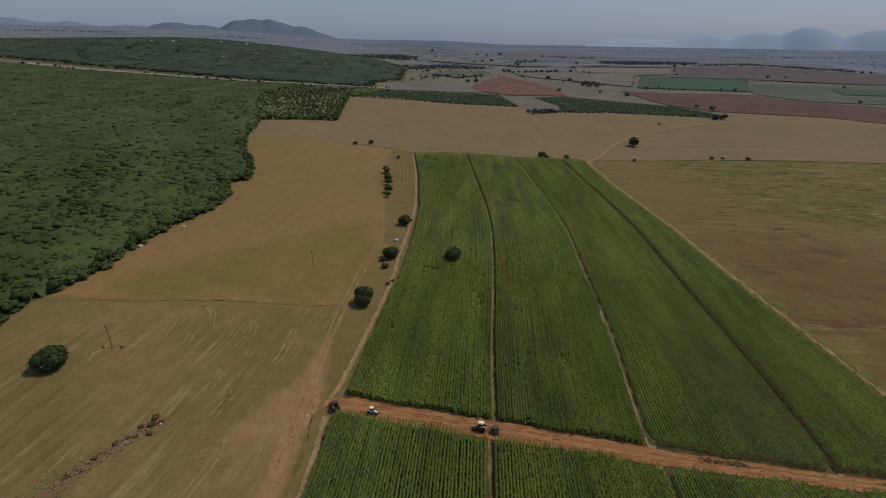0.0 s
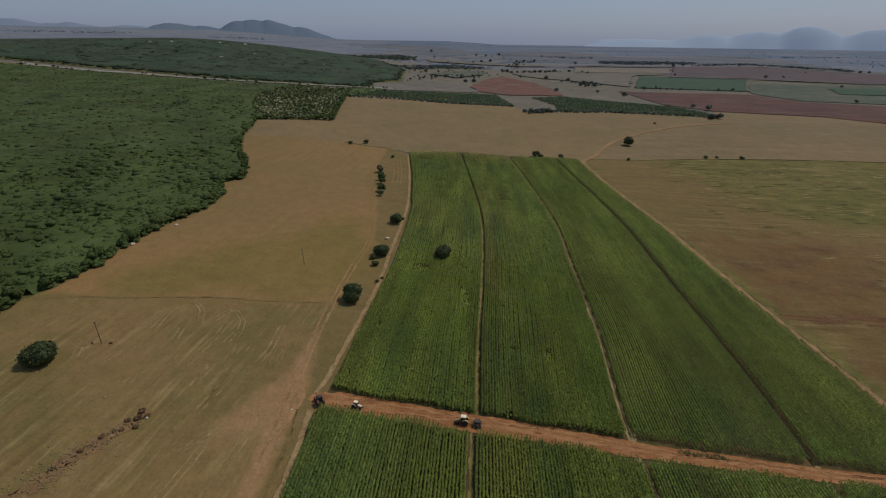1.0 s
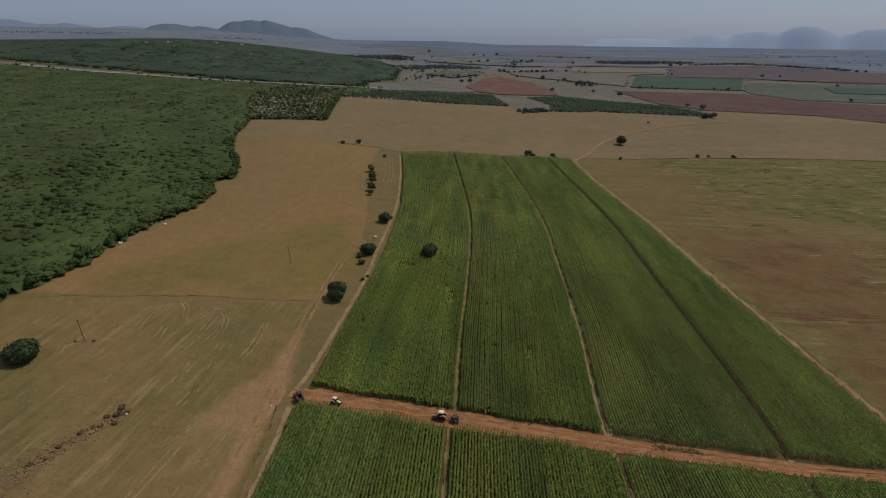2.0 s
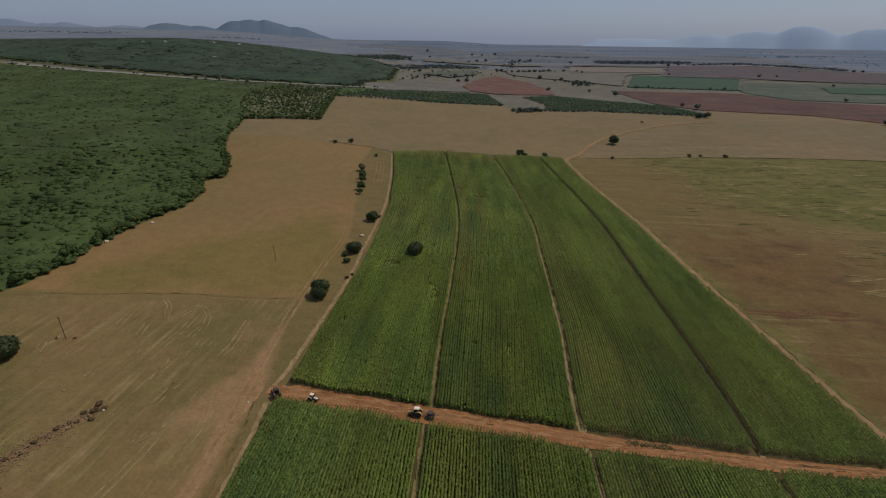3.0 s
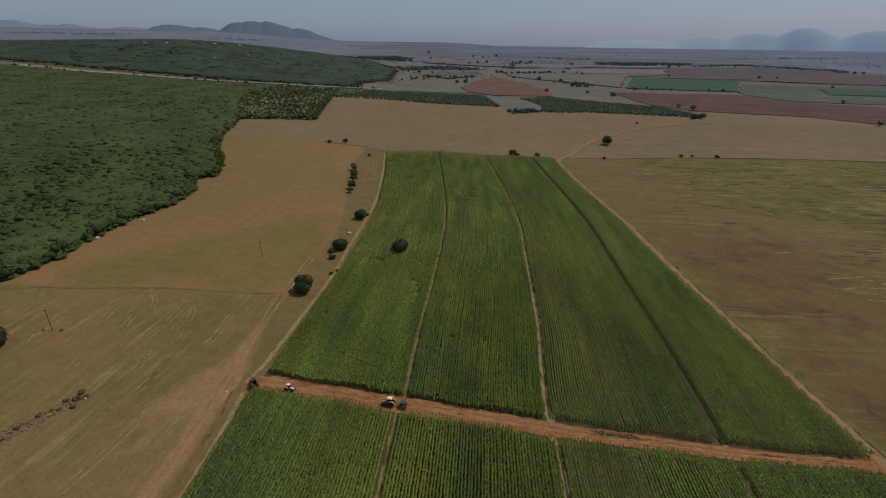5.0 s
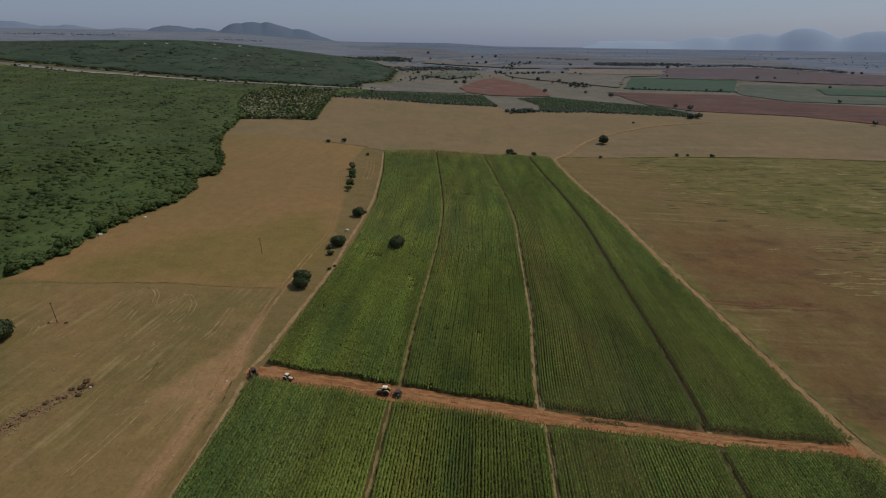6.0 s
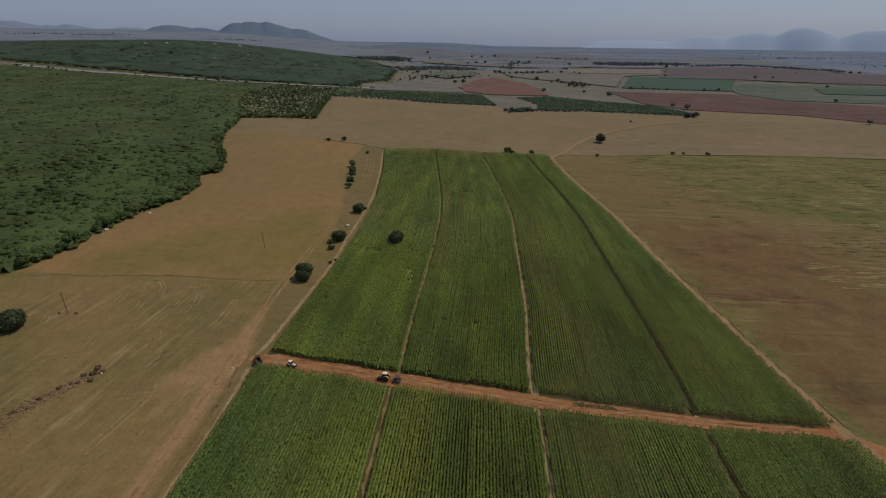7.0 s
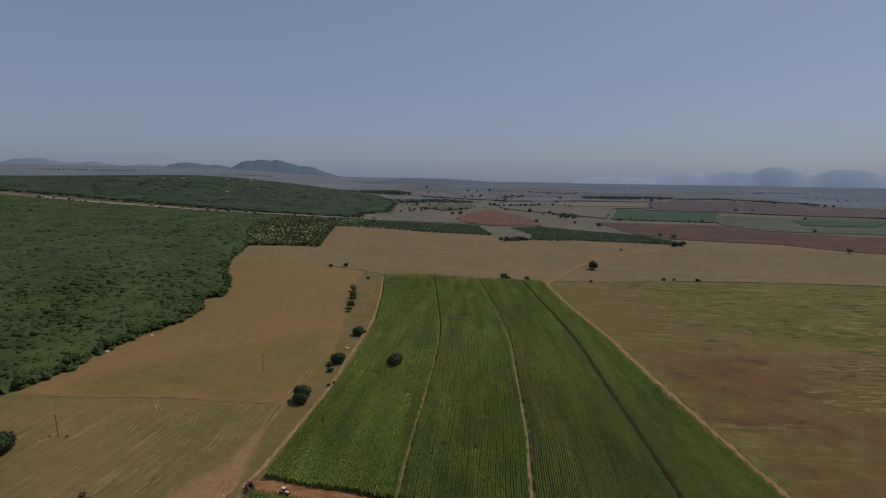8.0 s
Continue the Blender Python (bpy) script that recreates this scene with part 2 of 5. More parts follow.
HAZED_CROP = soil("hazed_crop", (0.098, 0.110, 0.072), (0.080, 0.098, 0.068), (0.15, 0.135, 0.098), big=0.006, fine=0.15, streak=((0.17, 0.155, 0.125), 84, 12.0, 0.6), tint=PLAIN)

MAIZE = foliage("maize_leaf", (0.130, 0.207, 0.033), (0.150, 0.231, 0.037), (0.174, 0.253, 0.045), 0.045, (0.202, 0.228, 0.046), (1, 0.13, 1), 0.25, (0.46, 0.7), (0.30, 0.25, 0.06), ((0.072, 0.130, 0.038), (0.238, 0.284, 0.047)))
TASSEL = foliage("maize_tassel", (0.20, 0.205, 0.06), (0.24, 0.238, 0.075), (0.28, 0.27, 0.10), 0.05)
BUSH = foliage("bushveld_leaf", (0.066, 0.098, 0.028), (0.077, 0.112, 0.032), (0.09, 0.127, 0.037), 0.012, (0.088, 0.105, 0.028), None, 0.4)
HILL_BUSH = foliage("hill_bush_leaf", (0.056, 0.083, 0.039), (0.064, 0.093, 0.043), (0.072, 0.103, 0.047), 0.006, (0.072, 0.086, 0.046), None, 0.4)
# Lighter, greyer copy of BUSH: haze over the upper slope painted into the leaves.
BUSH_HAZED = foliage("hazed_bush_leaf", (0.088, 0.123, 0.041), (0.102, 0.139, 0.046), (0.116, 0.153, 0.052), 0.010, (0.108, 0.125, 0.045), None, 0.45)
THORN = foliage("thorn_tree_leaf", (0.036, 0.048, 0.020), (0.053, 0.068, 0.024), (0.085, 0.098, 0.034), 0.3, None, None, 0.25)
OLIVE_LEAF = foliage("olive_brown_leaf", (0.095, 0.085, 0.04), (0.125, 0.11, 0.052), (0.16, 0.135, 0.065), 0.2, None, None, 0.3)
DRY_LEAF = foliage("dry_shrub_leaf", (0.14, 0.085, 0.042), (0.18, 0.115, 0.058), (0.17, 0.135, 0.065), 0.2, None, None, 0.3)
# Greyed leaf green: the haze before distant trees is put into the colour.
FAR_LEAF = foliage("hazed_distant_leaf", (0.066, 0.08, 0.062), (0.082, 0.096, 0.072), (0.10, 0.114, 0.085), 0.02, None, None, 0.15)
BARK = soil("bark", (0.10, 0.075, 0.055), (0.14, 0.11, 0.08), big=2.0, fine=14)
STONE = soil("stone", (0.36, 0.31, 0.25), (0.28, 0.22, 0.165), (0.45, 0.41, 0.36), big=0.5, fine=6)
PALE_STONE = soil("pale_stone", (0.62, 0.58, 0.52), (0.52, 0.47, 0.4), big=0.8, fine=6)


def far_fields(name, stops, tree_line, veil):
    """The plain out to the horizon: a mosaic of fields with tree lines between; veil is haze mixed into their colour.
    """
    m, nt, bsdf = node_material(name)
    tc = nt.nodes.new("ShaderNodeTexCoord").outputs["Object"]
    mp = nt.nodes.new("ShaderNodeMapping")
    mp.inputs["Rotation"].default_value, mp.inputs["Scale"].default_value = (0, 0, radians(12)), (1 / 620, 1 / 330, 1)
    nt.links.new(tc, mp.inputs["Vector"])
    v = nt.nodes.new("ShaderNodeTexVoronoi")
    v.distance, v.inputs["Scale"].default_value, v.inputs["Randomness"].default_value = "CHEBYCHEV", 1.0, 0.8
    nt.links.new(mp.outputs[0], v.inputs["Vector"])
    sep = nt.nodes.new("ShaderNodeSeparateColor")
    nt.links.new(v.outputs["Color"], sep.inputs[0])
    col = add_ramp(nt, sep.outputs[0], stops, "CONSTANT")
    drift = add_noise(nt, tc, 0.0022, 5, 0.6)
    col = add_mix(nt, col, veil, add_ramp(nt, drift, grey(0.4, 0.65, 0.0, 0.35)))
    lines = add_noise(nt, tc, 0.012, 4, 0.6, (0.35, 1, 1), 8)
    col = add_mix(nt, col, tree_line, add_ramp(nt, lines, grey(0.58, 0.66, 0, 0.8)))
    band = add_noise(nt, tc, 1.0, 5, 0.6, (0.0009, 0.0055, 1), 6)
    col = add_mix(nt, col, stops[3][1], add_ramp(nt, band, grey(0.52, 0.6, 0, 0.75)))
    col = add_mix(nt, col, stops[0][1], add_ramp(nt, band, grey(0.40, 0.47, 0.8, 0)))
    fine = add_noise(nt, tc, 0.05, 5, 0.65)
    col = add_mix(nt, col, add_ramp(nt, fine, grey(0.3, 0.7, 0.66, 0.98)), 1.0, "MULTIPLY")
    nt.links.new(col, bsdf.inputs["Base Color"])
    bsdf.inputs["Roughness"].default_value = 0.95
    return m


WEST = blended("west_field", [
    ("", dict(base=(0.217, 0.157, 0.073), other=(0.163, 0.137, 0.057), third=(0.228, 0.15, 0.077), big=0.02, streak=((0.31, 0.245, 0.135), 3, 1.8, 0.75), contrast=(0.42, 0.6))),
    ("stubble", dict(base=(0.262, 0.168, 0.081), other=(0.20, 0.150, 0.069), third=(0.235, 0.151, 0.078), big=0.009, streak=((0.295, 0.205, 0.10), 5, 3.0, 0.35))),
    ("verge", dict(base=(0.19, 0.142, 0.068), other=(0.15, 0.126, 0.054), third=(0.20, 0.148, 0.08), big=0.05)),
    ("olive", dict(base=(0.188, 0.149, 0.053), other=(0.21, 0.153, 0.06), third=(0.168, 0.138, 0.05), big=0.02)),
    ("dust", dict(base=(0.338, 0.216, 0.125), other=(0.298, 0.192, 0.11), third=(0.25, 0.175, 0.095), big=0.06))])
NORTH = blended("north_field", [
    ("", dict(base=(0.20, 0.15, 0.085), other=(0.23, 0.165, 0.094), third=(0.18, 0.148, 0.078), big=0.006, streak=((0.26, 0.20, 0.12), 84, 6.0, 0.1), tint=(0.825, 0.79, 0.67))),
    ("pasture", dict(base=(0.225, 0.162, 0.098), other=(0.19, 0.15, 0.086), third=(0.17, 0.142, 0.078), big=0.008, streak=((0.275, 0.215, 0.14), 84, 7.0, 0.6), tint=(0.825, 0.79, 0.67)))], fine=0.5)
EAST = blended("east_field", [
    ("", dict(base=(0.186, 0.138, 0.064), other=(0.16, 0.126, 0.052), third=(0.19, 0.122, 0.069), big=0.014, streak=((0.25, 0.195, 0.105), 88, 3.0, 0.9), tint=(0.79, 0.735, 0.585))),
    ("brown", dict(base=(0.15, 0.087, 0.04), other=(0.172, 0.106, 0.049), third=(0.100, 0.061, 0.035), big=0.02, streak=((0.19, 0.13, 0.074), 88, 4.0, 0.4), tint=(0.79, 0.735, 0.585))),
    ("green", dict(base=(0.135, 0.13, 0.04), other=(0.168, 0.15, 0.05), third=(0.085, 0.09, 0.032), big=0.035, streak=((0.27, 0.225, 0.12), 88, 5.0, 1.0), tint=(0.79, 0.735, 0.585), contrast=(0.44, 0.56)))], fine=0.7, ragged=1.3)
# Blue-grey haze sits in these base colours, strongest in the horizon set.
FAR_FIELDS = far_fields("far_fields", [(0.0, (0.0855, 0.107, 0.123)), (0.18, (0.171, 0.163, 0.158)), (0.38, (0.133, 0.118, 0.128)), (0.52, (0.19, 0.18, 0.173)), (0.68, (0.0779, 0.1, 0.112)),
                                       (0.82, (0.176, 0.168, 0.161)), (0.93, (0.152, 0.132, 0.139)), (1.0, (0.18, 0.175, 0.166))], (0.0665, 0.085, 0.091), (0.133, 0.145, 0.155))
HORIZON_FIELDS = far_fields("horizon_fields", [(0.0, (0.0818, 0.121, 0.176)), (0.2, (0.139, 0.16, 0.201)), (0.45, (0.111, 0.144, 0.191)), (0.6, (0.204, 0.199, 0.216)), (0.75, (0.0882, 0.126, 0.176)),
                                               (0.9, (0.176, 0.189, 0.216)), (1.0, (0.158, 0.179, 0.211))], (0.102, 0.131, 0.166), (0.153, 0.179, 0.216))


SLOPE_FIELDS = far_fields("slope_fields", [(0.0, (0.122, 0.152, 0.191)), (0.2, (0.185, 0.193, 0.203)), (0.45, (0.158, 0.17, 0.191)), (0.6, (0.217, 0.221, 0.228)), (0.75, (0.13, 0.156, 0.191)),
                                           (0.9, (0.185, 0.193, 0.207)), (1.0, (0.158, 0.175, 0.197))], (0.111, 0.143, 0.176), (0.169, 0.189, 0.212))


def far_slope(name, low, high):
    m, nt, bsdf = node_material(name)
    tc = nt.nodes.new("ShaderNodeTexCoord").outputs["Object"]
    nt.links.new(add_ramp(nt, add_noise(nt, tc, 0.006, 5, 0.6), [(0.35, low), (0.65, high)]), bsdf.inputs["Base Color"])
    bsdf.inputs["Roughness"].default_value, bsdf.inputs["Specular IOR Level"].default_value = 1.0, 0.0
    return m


# Distance haze is painted into these slopes: palest and bluest on the mountains.
HILL_BLUE = far_slope("hazed_far_hill", (0.11, 0.145, 0.185), (0.125, 0.157, 0.195))
LOW_HILL_BLUE = far_slope("hazed_far_low_hill", (0.165, 0.205, 0.262), (0.18, 0.217, 0.27))
MOUNTAIN_BLUE = far_slope("hazed_far_mountain", (0.305, 0.365, 0.445), (0.315, 0.375, 0.455))


# ---- mesh helpers ----
def mesh_from(name, verts, faces, mat, extra=None, slots=None):
    """One mesh from numpy arrays of corners and of triangles or quads."""
    verts, faces = np.asarray(verts, np.float32).reshape(-1, 3), np.asarray(faces, np.int32)
    k = faces.shape[1]
    me = bpy.data.meshes.new(name)
    me.vertices.add(len(verts))
    me.vertices.foreach_set("co", verts.ravel())
    me.loops.add(faces.size)
    me.loops.foreach_set("vertex_index", faces.ravel())
    me.polygons.add(len(faces))
    me.polygons.foreach_set("loop_start", np.arange(0, faces.size, k, dtype=np.int32))
    me.materials.append(mat)
    if extra is not None:
        me.materials.append(extra)
        me.polygons.foreach_set("material_index", np.asarray(slots, np.int32))
    me.update(calc_edges=True)
    return me


def part(name, bm, material, parent, label=""):
    me = bpy.data.meshes.new(name)
    bm.to_mesh(me)
    bm.free()
    me.materials.append(material)
    ob = new(name, me)
    ob.parent = parent
    return tagged(ob, label)


def np_part(name, verts, faces, material, parent, label=""):
    ob = new(name, mesh_from(name, verts, faces, material))
    ob.parent = parent
    return tagged(ob, label)


def patch(name, outline, mat, lift=0.15, step=8.0, label="", rough=0.0, category="field", masks=()):
    """A piece of the land with its own cover, laid over the ground sheet along an outline in plan."""
    from mathutils import geometry
    edge = resample(list(outline) + [outline[0]], step)[:-1]
    if rough:
        edge = [(x + rough * noise.noise((x * 0.13, y * 0.13, 1)), y + rough * noise.noise((x * 0.13, y * 0.13, 7))) for x, y in edge]
    xs, ys = [p[0] for p in edge], [p[1] for p in edge]
    gx, gy = np.meshgrid(np.arange(min(xs), max(xs), step), np.arange(min(ys), max(ys), step))
    gx, gy = gx.ravel() + 0.013, gy.ravel() + 0.017
    keep = inside(gx, gy, edge)
    pts = [Vector(p) for p in edge] + [Vector(p) for p in zip(gx[keep], gy[keep])]
    out = geometry.delaunay_2d_cdt(pts, [], [list(range(len(edge)))], 1, 1e-4)
    v = np.array([(p.x, p.y) for p in out[0]])
    z = ground(v[:, 0], v[:, 1]) + lift + np.hypot(v[:, 0], v[:, 1]) * lift * 0.0012
    f = np.array([t for t in out[2] if len(t) == 3])
    a, b, c = v[f[:, 0]], v[f[:, 1]], v[f[:, 2]]
    flip = (b[:, 0] - a[:, 0]) * (c[:, 1] - a[:, 1]) - (b[:, 1] - a[:, 1]) * (c[:, 0] - a[:, 0]) < 0
    f[flip] = f[flip][:, ::-1]
    ob = new(name, mesh_from(name, np.c_[v, z], f, mat))
    for key, where in masks:
        ob.data.attributes.new(key, "FLOAT", "POINT").data.foreach_set("value", np.clip(where(v[:, 0], v[:, 1]), 0, 1).astype(np.float32))
    return tagged(ob, label, category, kind="structure")


def interp(points):
    a, b = np.array([p[0] for p in points], float), np.array([p[1] for p in points], float)
    return lambda v: np.interp(v, a, b)


def blob(x, y, cx, cy, rx, ry):
    return np.exp(-((x - cx) / rx) ** 2 - ((y - cy) / ry) ** 2)


def ribbon(name, line, width, mat, lift=0.3, label="", ragged=0.3, category="track", step=3.0, taper=(1.0, 1.0), low_start=0.0):
    """A track along a line in plan, with an uneven edge."""
    line = smooth_line(line, step)
    verts, faces = [], []
    for i, (x, y) in enumerate(line):
        (x0, y0), (x1, y1) = line[max(i - 1, 0)], line[min(i + 1, len(line) - 1)]
        d = math.hypot(x1 - x0, y1 - y0)
        nx, ny = (y1 - y0) / d, -(x1 - x0) / d
        for k in range(5):
            wide = width * float(np.interp(i / (len(line) - 1), np.linspace(0, 1, len(taper)), taper))
            s = (k / 4 - 0.5) * wide
            if k in (0, 4):
                s += ragged * wide * (noise.noise((x * 0.35, y * 0.35, k * 3.7)) + 0.5 * noise.noise((x * 1.3, y * 1.3, k * 3.7)))
            px, py = x + nx * s, y + ny * s
            up = lift if i * step >= low_start else 0.165 + (lift - 0.165) * i * step / low_start
            verts.append((px, py, gz(px, py) + up + math.hypot(px, py) * up * 0.0012))
        if i:
            faces += [(5 * i - 5 + k, 5 * i - 4 + k, 5 * i + 1 + k, 5 * i + k) for k in range(4)]
    ob = new(name, mesh_from(name, verts, faces, mat))
    return tagged(ob, label, category, kind="structure")


# ---- ground, one sheet to the horizon ----
def ground_sheet():
    rings = 4 * 1.036 ** np.arange(0, 203)
    rings = np.r_[rings[rings < 5150], 5150]
    turns = 288
    ang = np.linspace(0, 2 * np.pi, turns, endpoint=False)
    x, y = np.outer(rings, np.sin(ang)), np.outer(rings, np.cos(ang))
    verts = np.c_[x.ravel(), y.ravel(), ground(x, y).ravel()]
    i, j = np.meshgrid(np.arange(len(rings) - 1), np.arange(turns), indexing="ij")
    j2 = (j + 1) % turns
    faces = np.stack([i * turns + j, (i + 1) * turns + j, (i + 1) * turns + j2, i * turns + j2], -1).reshape(-1, 4)[:, ::-1]
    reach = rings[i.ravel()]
    # Farther rings switch to field colours with more painted haze.
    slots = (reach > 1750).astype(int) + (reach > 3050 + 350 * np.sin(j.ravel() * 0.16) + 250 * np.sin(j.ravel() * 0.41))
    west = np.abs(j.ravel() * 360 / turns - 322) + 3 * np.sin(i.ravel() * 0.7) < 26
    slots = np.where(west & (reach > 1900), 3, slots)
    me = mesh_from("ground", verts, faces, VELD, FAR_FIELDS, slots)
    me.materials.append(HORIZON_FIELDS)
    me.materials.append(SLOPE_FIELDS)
    cap = bmesh.new()
    cap.from_mesh(me)
    cap.verts.ensure_lookup_table()
    cap.faces.new([cap.verts[k] for k in range(turns - 1, -1, -1)])
    cap.normal_update()
    cap.to_mesh(me)
    cap.free()
    tagged(new("ground", me), "wide dry grassland plain with patchwork fields reaching the horizon", "ground", kind="structure")


ground_sheet()

# ---- fields ----
LEFT = [(-39.8, 20), (-39.9, 85), (-40.6, 100), (-39, 113), (-38, 145), (-36, 185), (-36, 225), (-38, 269), (-46, 334), (-56, 395)]
FOREST_EDGE = [(-160, 60), (-149, 110), (-148, 129), (-148, 142), (-145, 150), (-143, 167), (-144, 188), (-143, 211), (-136, 239), (-138, 259), (-149, 284),
               (-141, 296), (-155, 330), (-180, 375), (-194, 415), (-210, 483), (-179, 495), (-144, 504), (-168, 655)]
WOOD_ROAD = [(-760, 845), (-640, 824), (-520, 817), (-442, 797), (-333, 772), (-260, 768), (-200, 779), (-135, 806)]
RIGHT_TRACK = [(150, 20), (134, 60), (123, 90), (118, 109), (112.5, 149), (107, 192), (103, 229), (99, 268), (91.5, 315), (85, 362), (80.5, 405), (80, 418)]

TRACK = [(-45.5, -40), (-45.9, 58), (-46.5, 76), (-46.8, 93), (-47.8, 108), (-49.2, 122), (-50.6, 150), (-50.6, 190), (-49.6, 215), (-54, 242), (-60, 276), (-69, 310), (-74, 345)]
track_x = interp([(y, x) for x, y in TRACK] + [(420, -78)])
field_y = interp([(-200, 145), (-141, 147), (-90, 153), (-52, 156)])
crest_x = interp([(400, 78), (420, 83), (450, 100), (500, 137), (545, 160), (600, 230), (663, 283), (760, 330)])
east_x = interp([(y, x) for x, y in RIGHT_TRACK])
patch("field_west", FOREST_EDGE[1:15] + [(-150, 425), (-110, 415), (-72, 408), (-57, 396)] + LEFT[::-1][1:] + [(-39.8, -40), (-175, -40), (-160, 60)], WEST, 0.15, 3.5,
      "dry olive-brown grass and tan stubble crossed by pale wheel marks", 1.0, masks=[
          ("stubble", lambda x, y: ss(-5, 5, y - field_y(x))),
          ("verge", lambda x, y: ss(0.5, 4.5, x - track_x(y)) * ss(60, 110, y)),
          ("olive", lambda x, y: 1.0 * blob(x, y, -82, 184, 40, 26) + 0.7 * blob(x, y, -66, 215, 18, 45) + 0.7 * blob(x, y, -120, 160, 20, 14)),
          ("dust", lambda x, y: np.maximum(1.1 * np.exp(-((x - track_x(y) - 0.1) / 2.3) ** 2) * (1 - ss(118, 160, y)), 0.72 * np.exp(-((x + 51.5 - (y - 110) * 0.3) / 7.5) ** 2) * ss(75, 100, y) * (1 - ss(110, 128, y))))])
patch("field_north", [(-180, 375), (-194, 415), (-210, 483), (-179, 495), (-144, 504), (-168, 655), (-137, 676), (-37, 668), (41, 688), (54, 645), (92, 670), (160, 690), (283, 663),
                      (305, 722), (424, 687), (480, 626), (700, 560), (640, 420), (420, 452), (295, 458), (191, 452), (92, 432), (81, 420), (-15, 414), (-56, 400), (-72, 408), (-110, 415), (-150, 425)],
      NORTH, 0.13, 9, "smooth tan harvested field and pale pasture over a low crest", 1.5, masks=[("pasture", lambda x, y: ss(-6, 8, x - crest_x(y)))])
patch("field_east", [(151, 20), (135, 60), (124.5, 90), (119.5, 109), (114, 149), (108.5, 192), (104.5, 229), (100.5, 268), (93, 315), (86.5, 362), (82, 405), (83, 420), (92, 431), (191, 451), (295, 457), (420, 451), (640, 419), (640, 100), (420, -60), (180, -60)],
      EAST, 0.15, 7, "brown fallow field with green weedy streaks", 1.0, masks=[
          ("brown", lambda x, y: 0.8 * blob(x, y, 150, 225, 55, 55) + 0.75 * blob(x, y, 210, 150, 60, 35) + 0.5 * blob(x, y, 130, 120, 20, 30)),
          ("green", lambda x, y: 0.66 * ss(265, 325, y + 0.22 * x - 35) * ss(90, 180, x - 0.25 * (430 - y)) + 0.3 * blob(x, y, 260, 290, 60, 45) + 0.75 * np.exp(-((x - east_x(y) - 4) / 4.5) ** 2) * (1 - ss(190, 330, y)))])
patch("maize_soil", [(-39.5, -40)] + LEFT + [(-15, 412), (25, 412), (63, 422), (79, 420), (79.5, 405), (84, 362), (90.5, 315), (98, 268), (102, 229), (106, 192), (111.5, 149), (116, 109), (121, 90), (132, 60), (150, 10), (165, -40)],
      MAIZE_SOIL, 0.2, 6, "dark soil under the maize crop", 0.0)
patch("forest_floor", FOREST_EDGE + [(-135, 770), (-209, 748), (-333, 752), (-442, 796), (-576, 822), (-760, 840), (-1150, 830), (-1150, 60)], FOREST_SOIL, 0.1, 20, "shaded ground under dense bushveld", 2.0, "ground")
patch("stony_clearing", [(-205, 487), (-179, 497), (-146, 506), (-170, 655), (-185, 735), (-260, 740), (-262, 620), (-240, 540)], STONY, 0.22, 10, "stony clearing with scattered shrubs", 4.0, "ground")
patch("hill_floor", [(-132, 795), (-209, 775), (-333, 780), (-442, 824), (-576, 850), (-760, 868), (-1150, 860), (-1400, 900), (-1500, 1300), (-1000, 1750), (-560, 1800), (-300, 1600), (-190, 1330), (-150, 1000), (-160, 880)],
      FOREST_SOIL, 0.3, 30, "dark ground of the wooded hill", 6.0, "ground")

# fields out on the plain
patch("pale_field", [(-140, 987), (-38, 1089), (-4, 850), (-155, 762), (-183, 884)], FAR_PASTURE, 0.4, 20, "pale tan field at the foot of the hill", 6)
patch("red_field", [(-24, 1019), (10, 1259), (48, 1413), (112, 1271), (149, 1059), (137, 928), (38, 853), (-5, 872)], BRIGHT_RED, 0.5, 20, "red ploughed field on a low rise", 8)
patch("long_red_field", [(262, 800), (267, 1080), (506, 1056), (518, 887), (625, 835), (900, 800), (900, 500), (640, 560), (481, 628), (424, 690), (305, 724)], RED_PLOUGH, 0.35, 22, "long strip of dark red ploughland", 6)
patch("light_crop_field", [(540, 1130), (650, 1372), (976, 1344), (1250, 1200), (1000, 850), (655, 878), (532, 912), (518, 1070)], HAZED_CROP, 0.4, 30, "dull green crop field on the plain", 8)
patch("green_crop_field", [(450, 1607), (711, 1522), (537, 1136), (324, 1172)], GREEN_CROP, 0.6, 25, "rectangular dark green irrigated field", 3)
patch("far_ploughland", [(756, 2234), (1092, 2277), (1233, 1982), (1600, 1700), (1500, 1250), (1003, 1390), (850, 1456), (724, 1552), (523, 1560)], HAZED_PLOUGH, 0.9, 50, "dull reddish ploughland far off", 15)
patch("tan_plain", [(100, 1500), (240, 1320), (320, 1200), (440, 1640), (560, 1700), (600, 1830), (300, 1900), (60, 1820)], FAR_PASTURE, 0.7, 40, "dull tan grazing land dotted with trees", 20)
patch("pale_strip", [(-200, 1950), (-60, 1990), (60, 2060), (260, 2120), (230, 2230), (-220, 2180)], FAR_PASTURE, 0.9, 50, "pale grass plain far off", 25)

patch("tan_strip", [(289, 1735), (585, 1765), (700, 2100), (343, 2085)], TAN_FAR, 1.0, 40, "pale tan stubble strip on the plain", 12)
patch("dark_strip", [(330, 2090), (458, 2190), (600, 2165), (738, 2187), (750, 2235), (600, 2215), (455, 2250), (330, 2150)], HAZED_PLOUGH, 1.1, 40, "dark brown ploughed strip on the plain", 6)
patch("blue_green_field", [(-60, 1215), (0, 1400), (0, 1560), (-85, 1450), (-130, 1290)], HAZED_CROP, 0.9, 30, "bluish green field below the hill", 8)
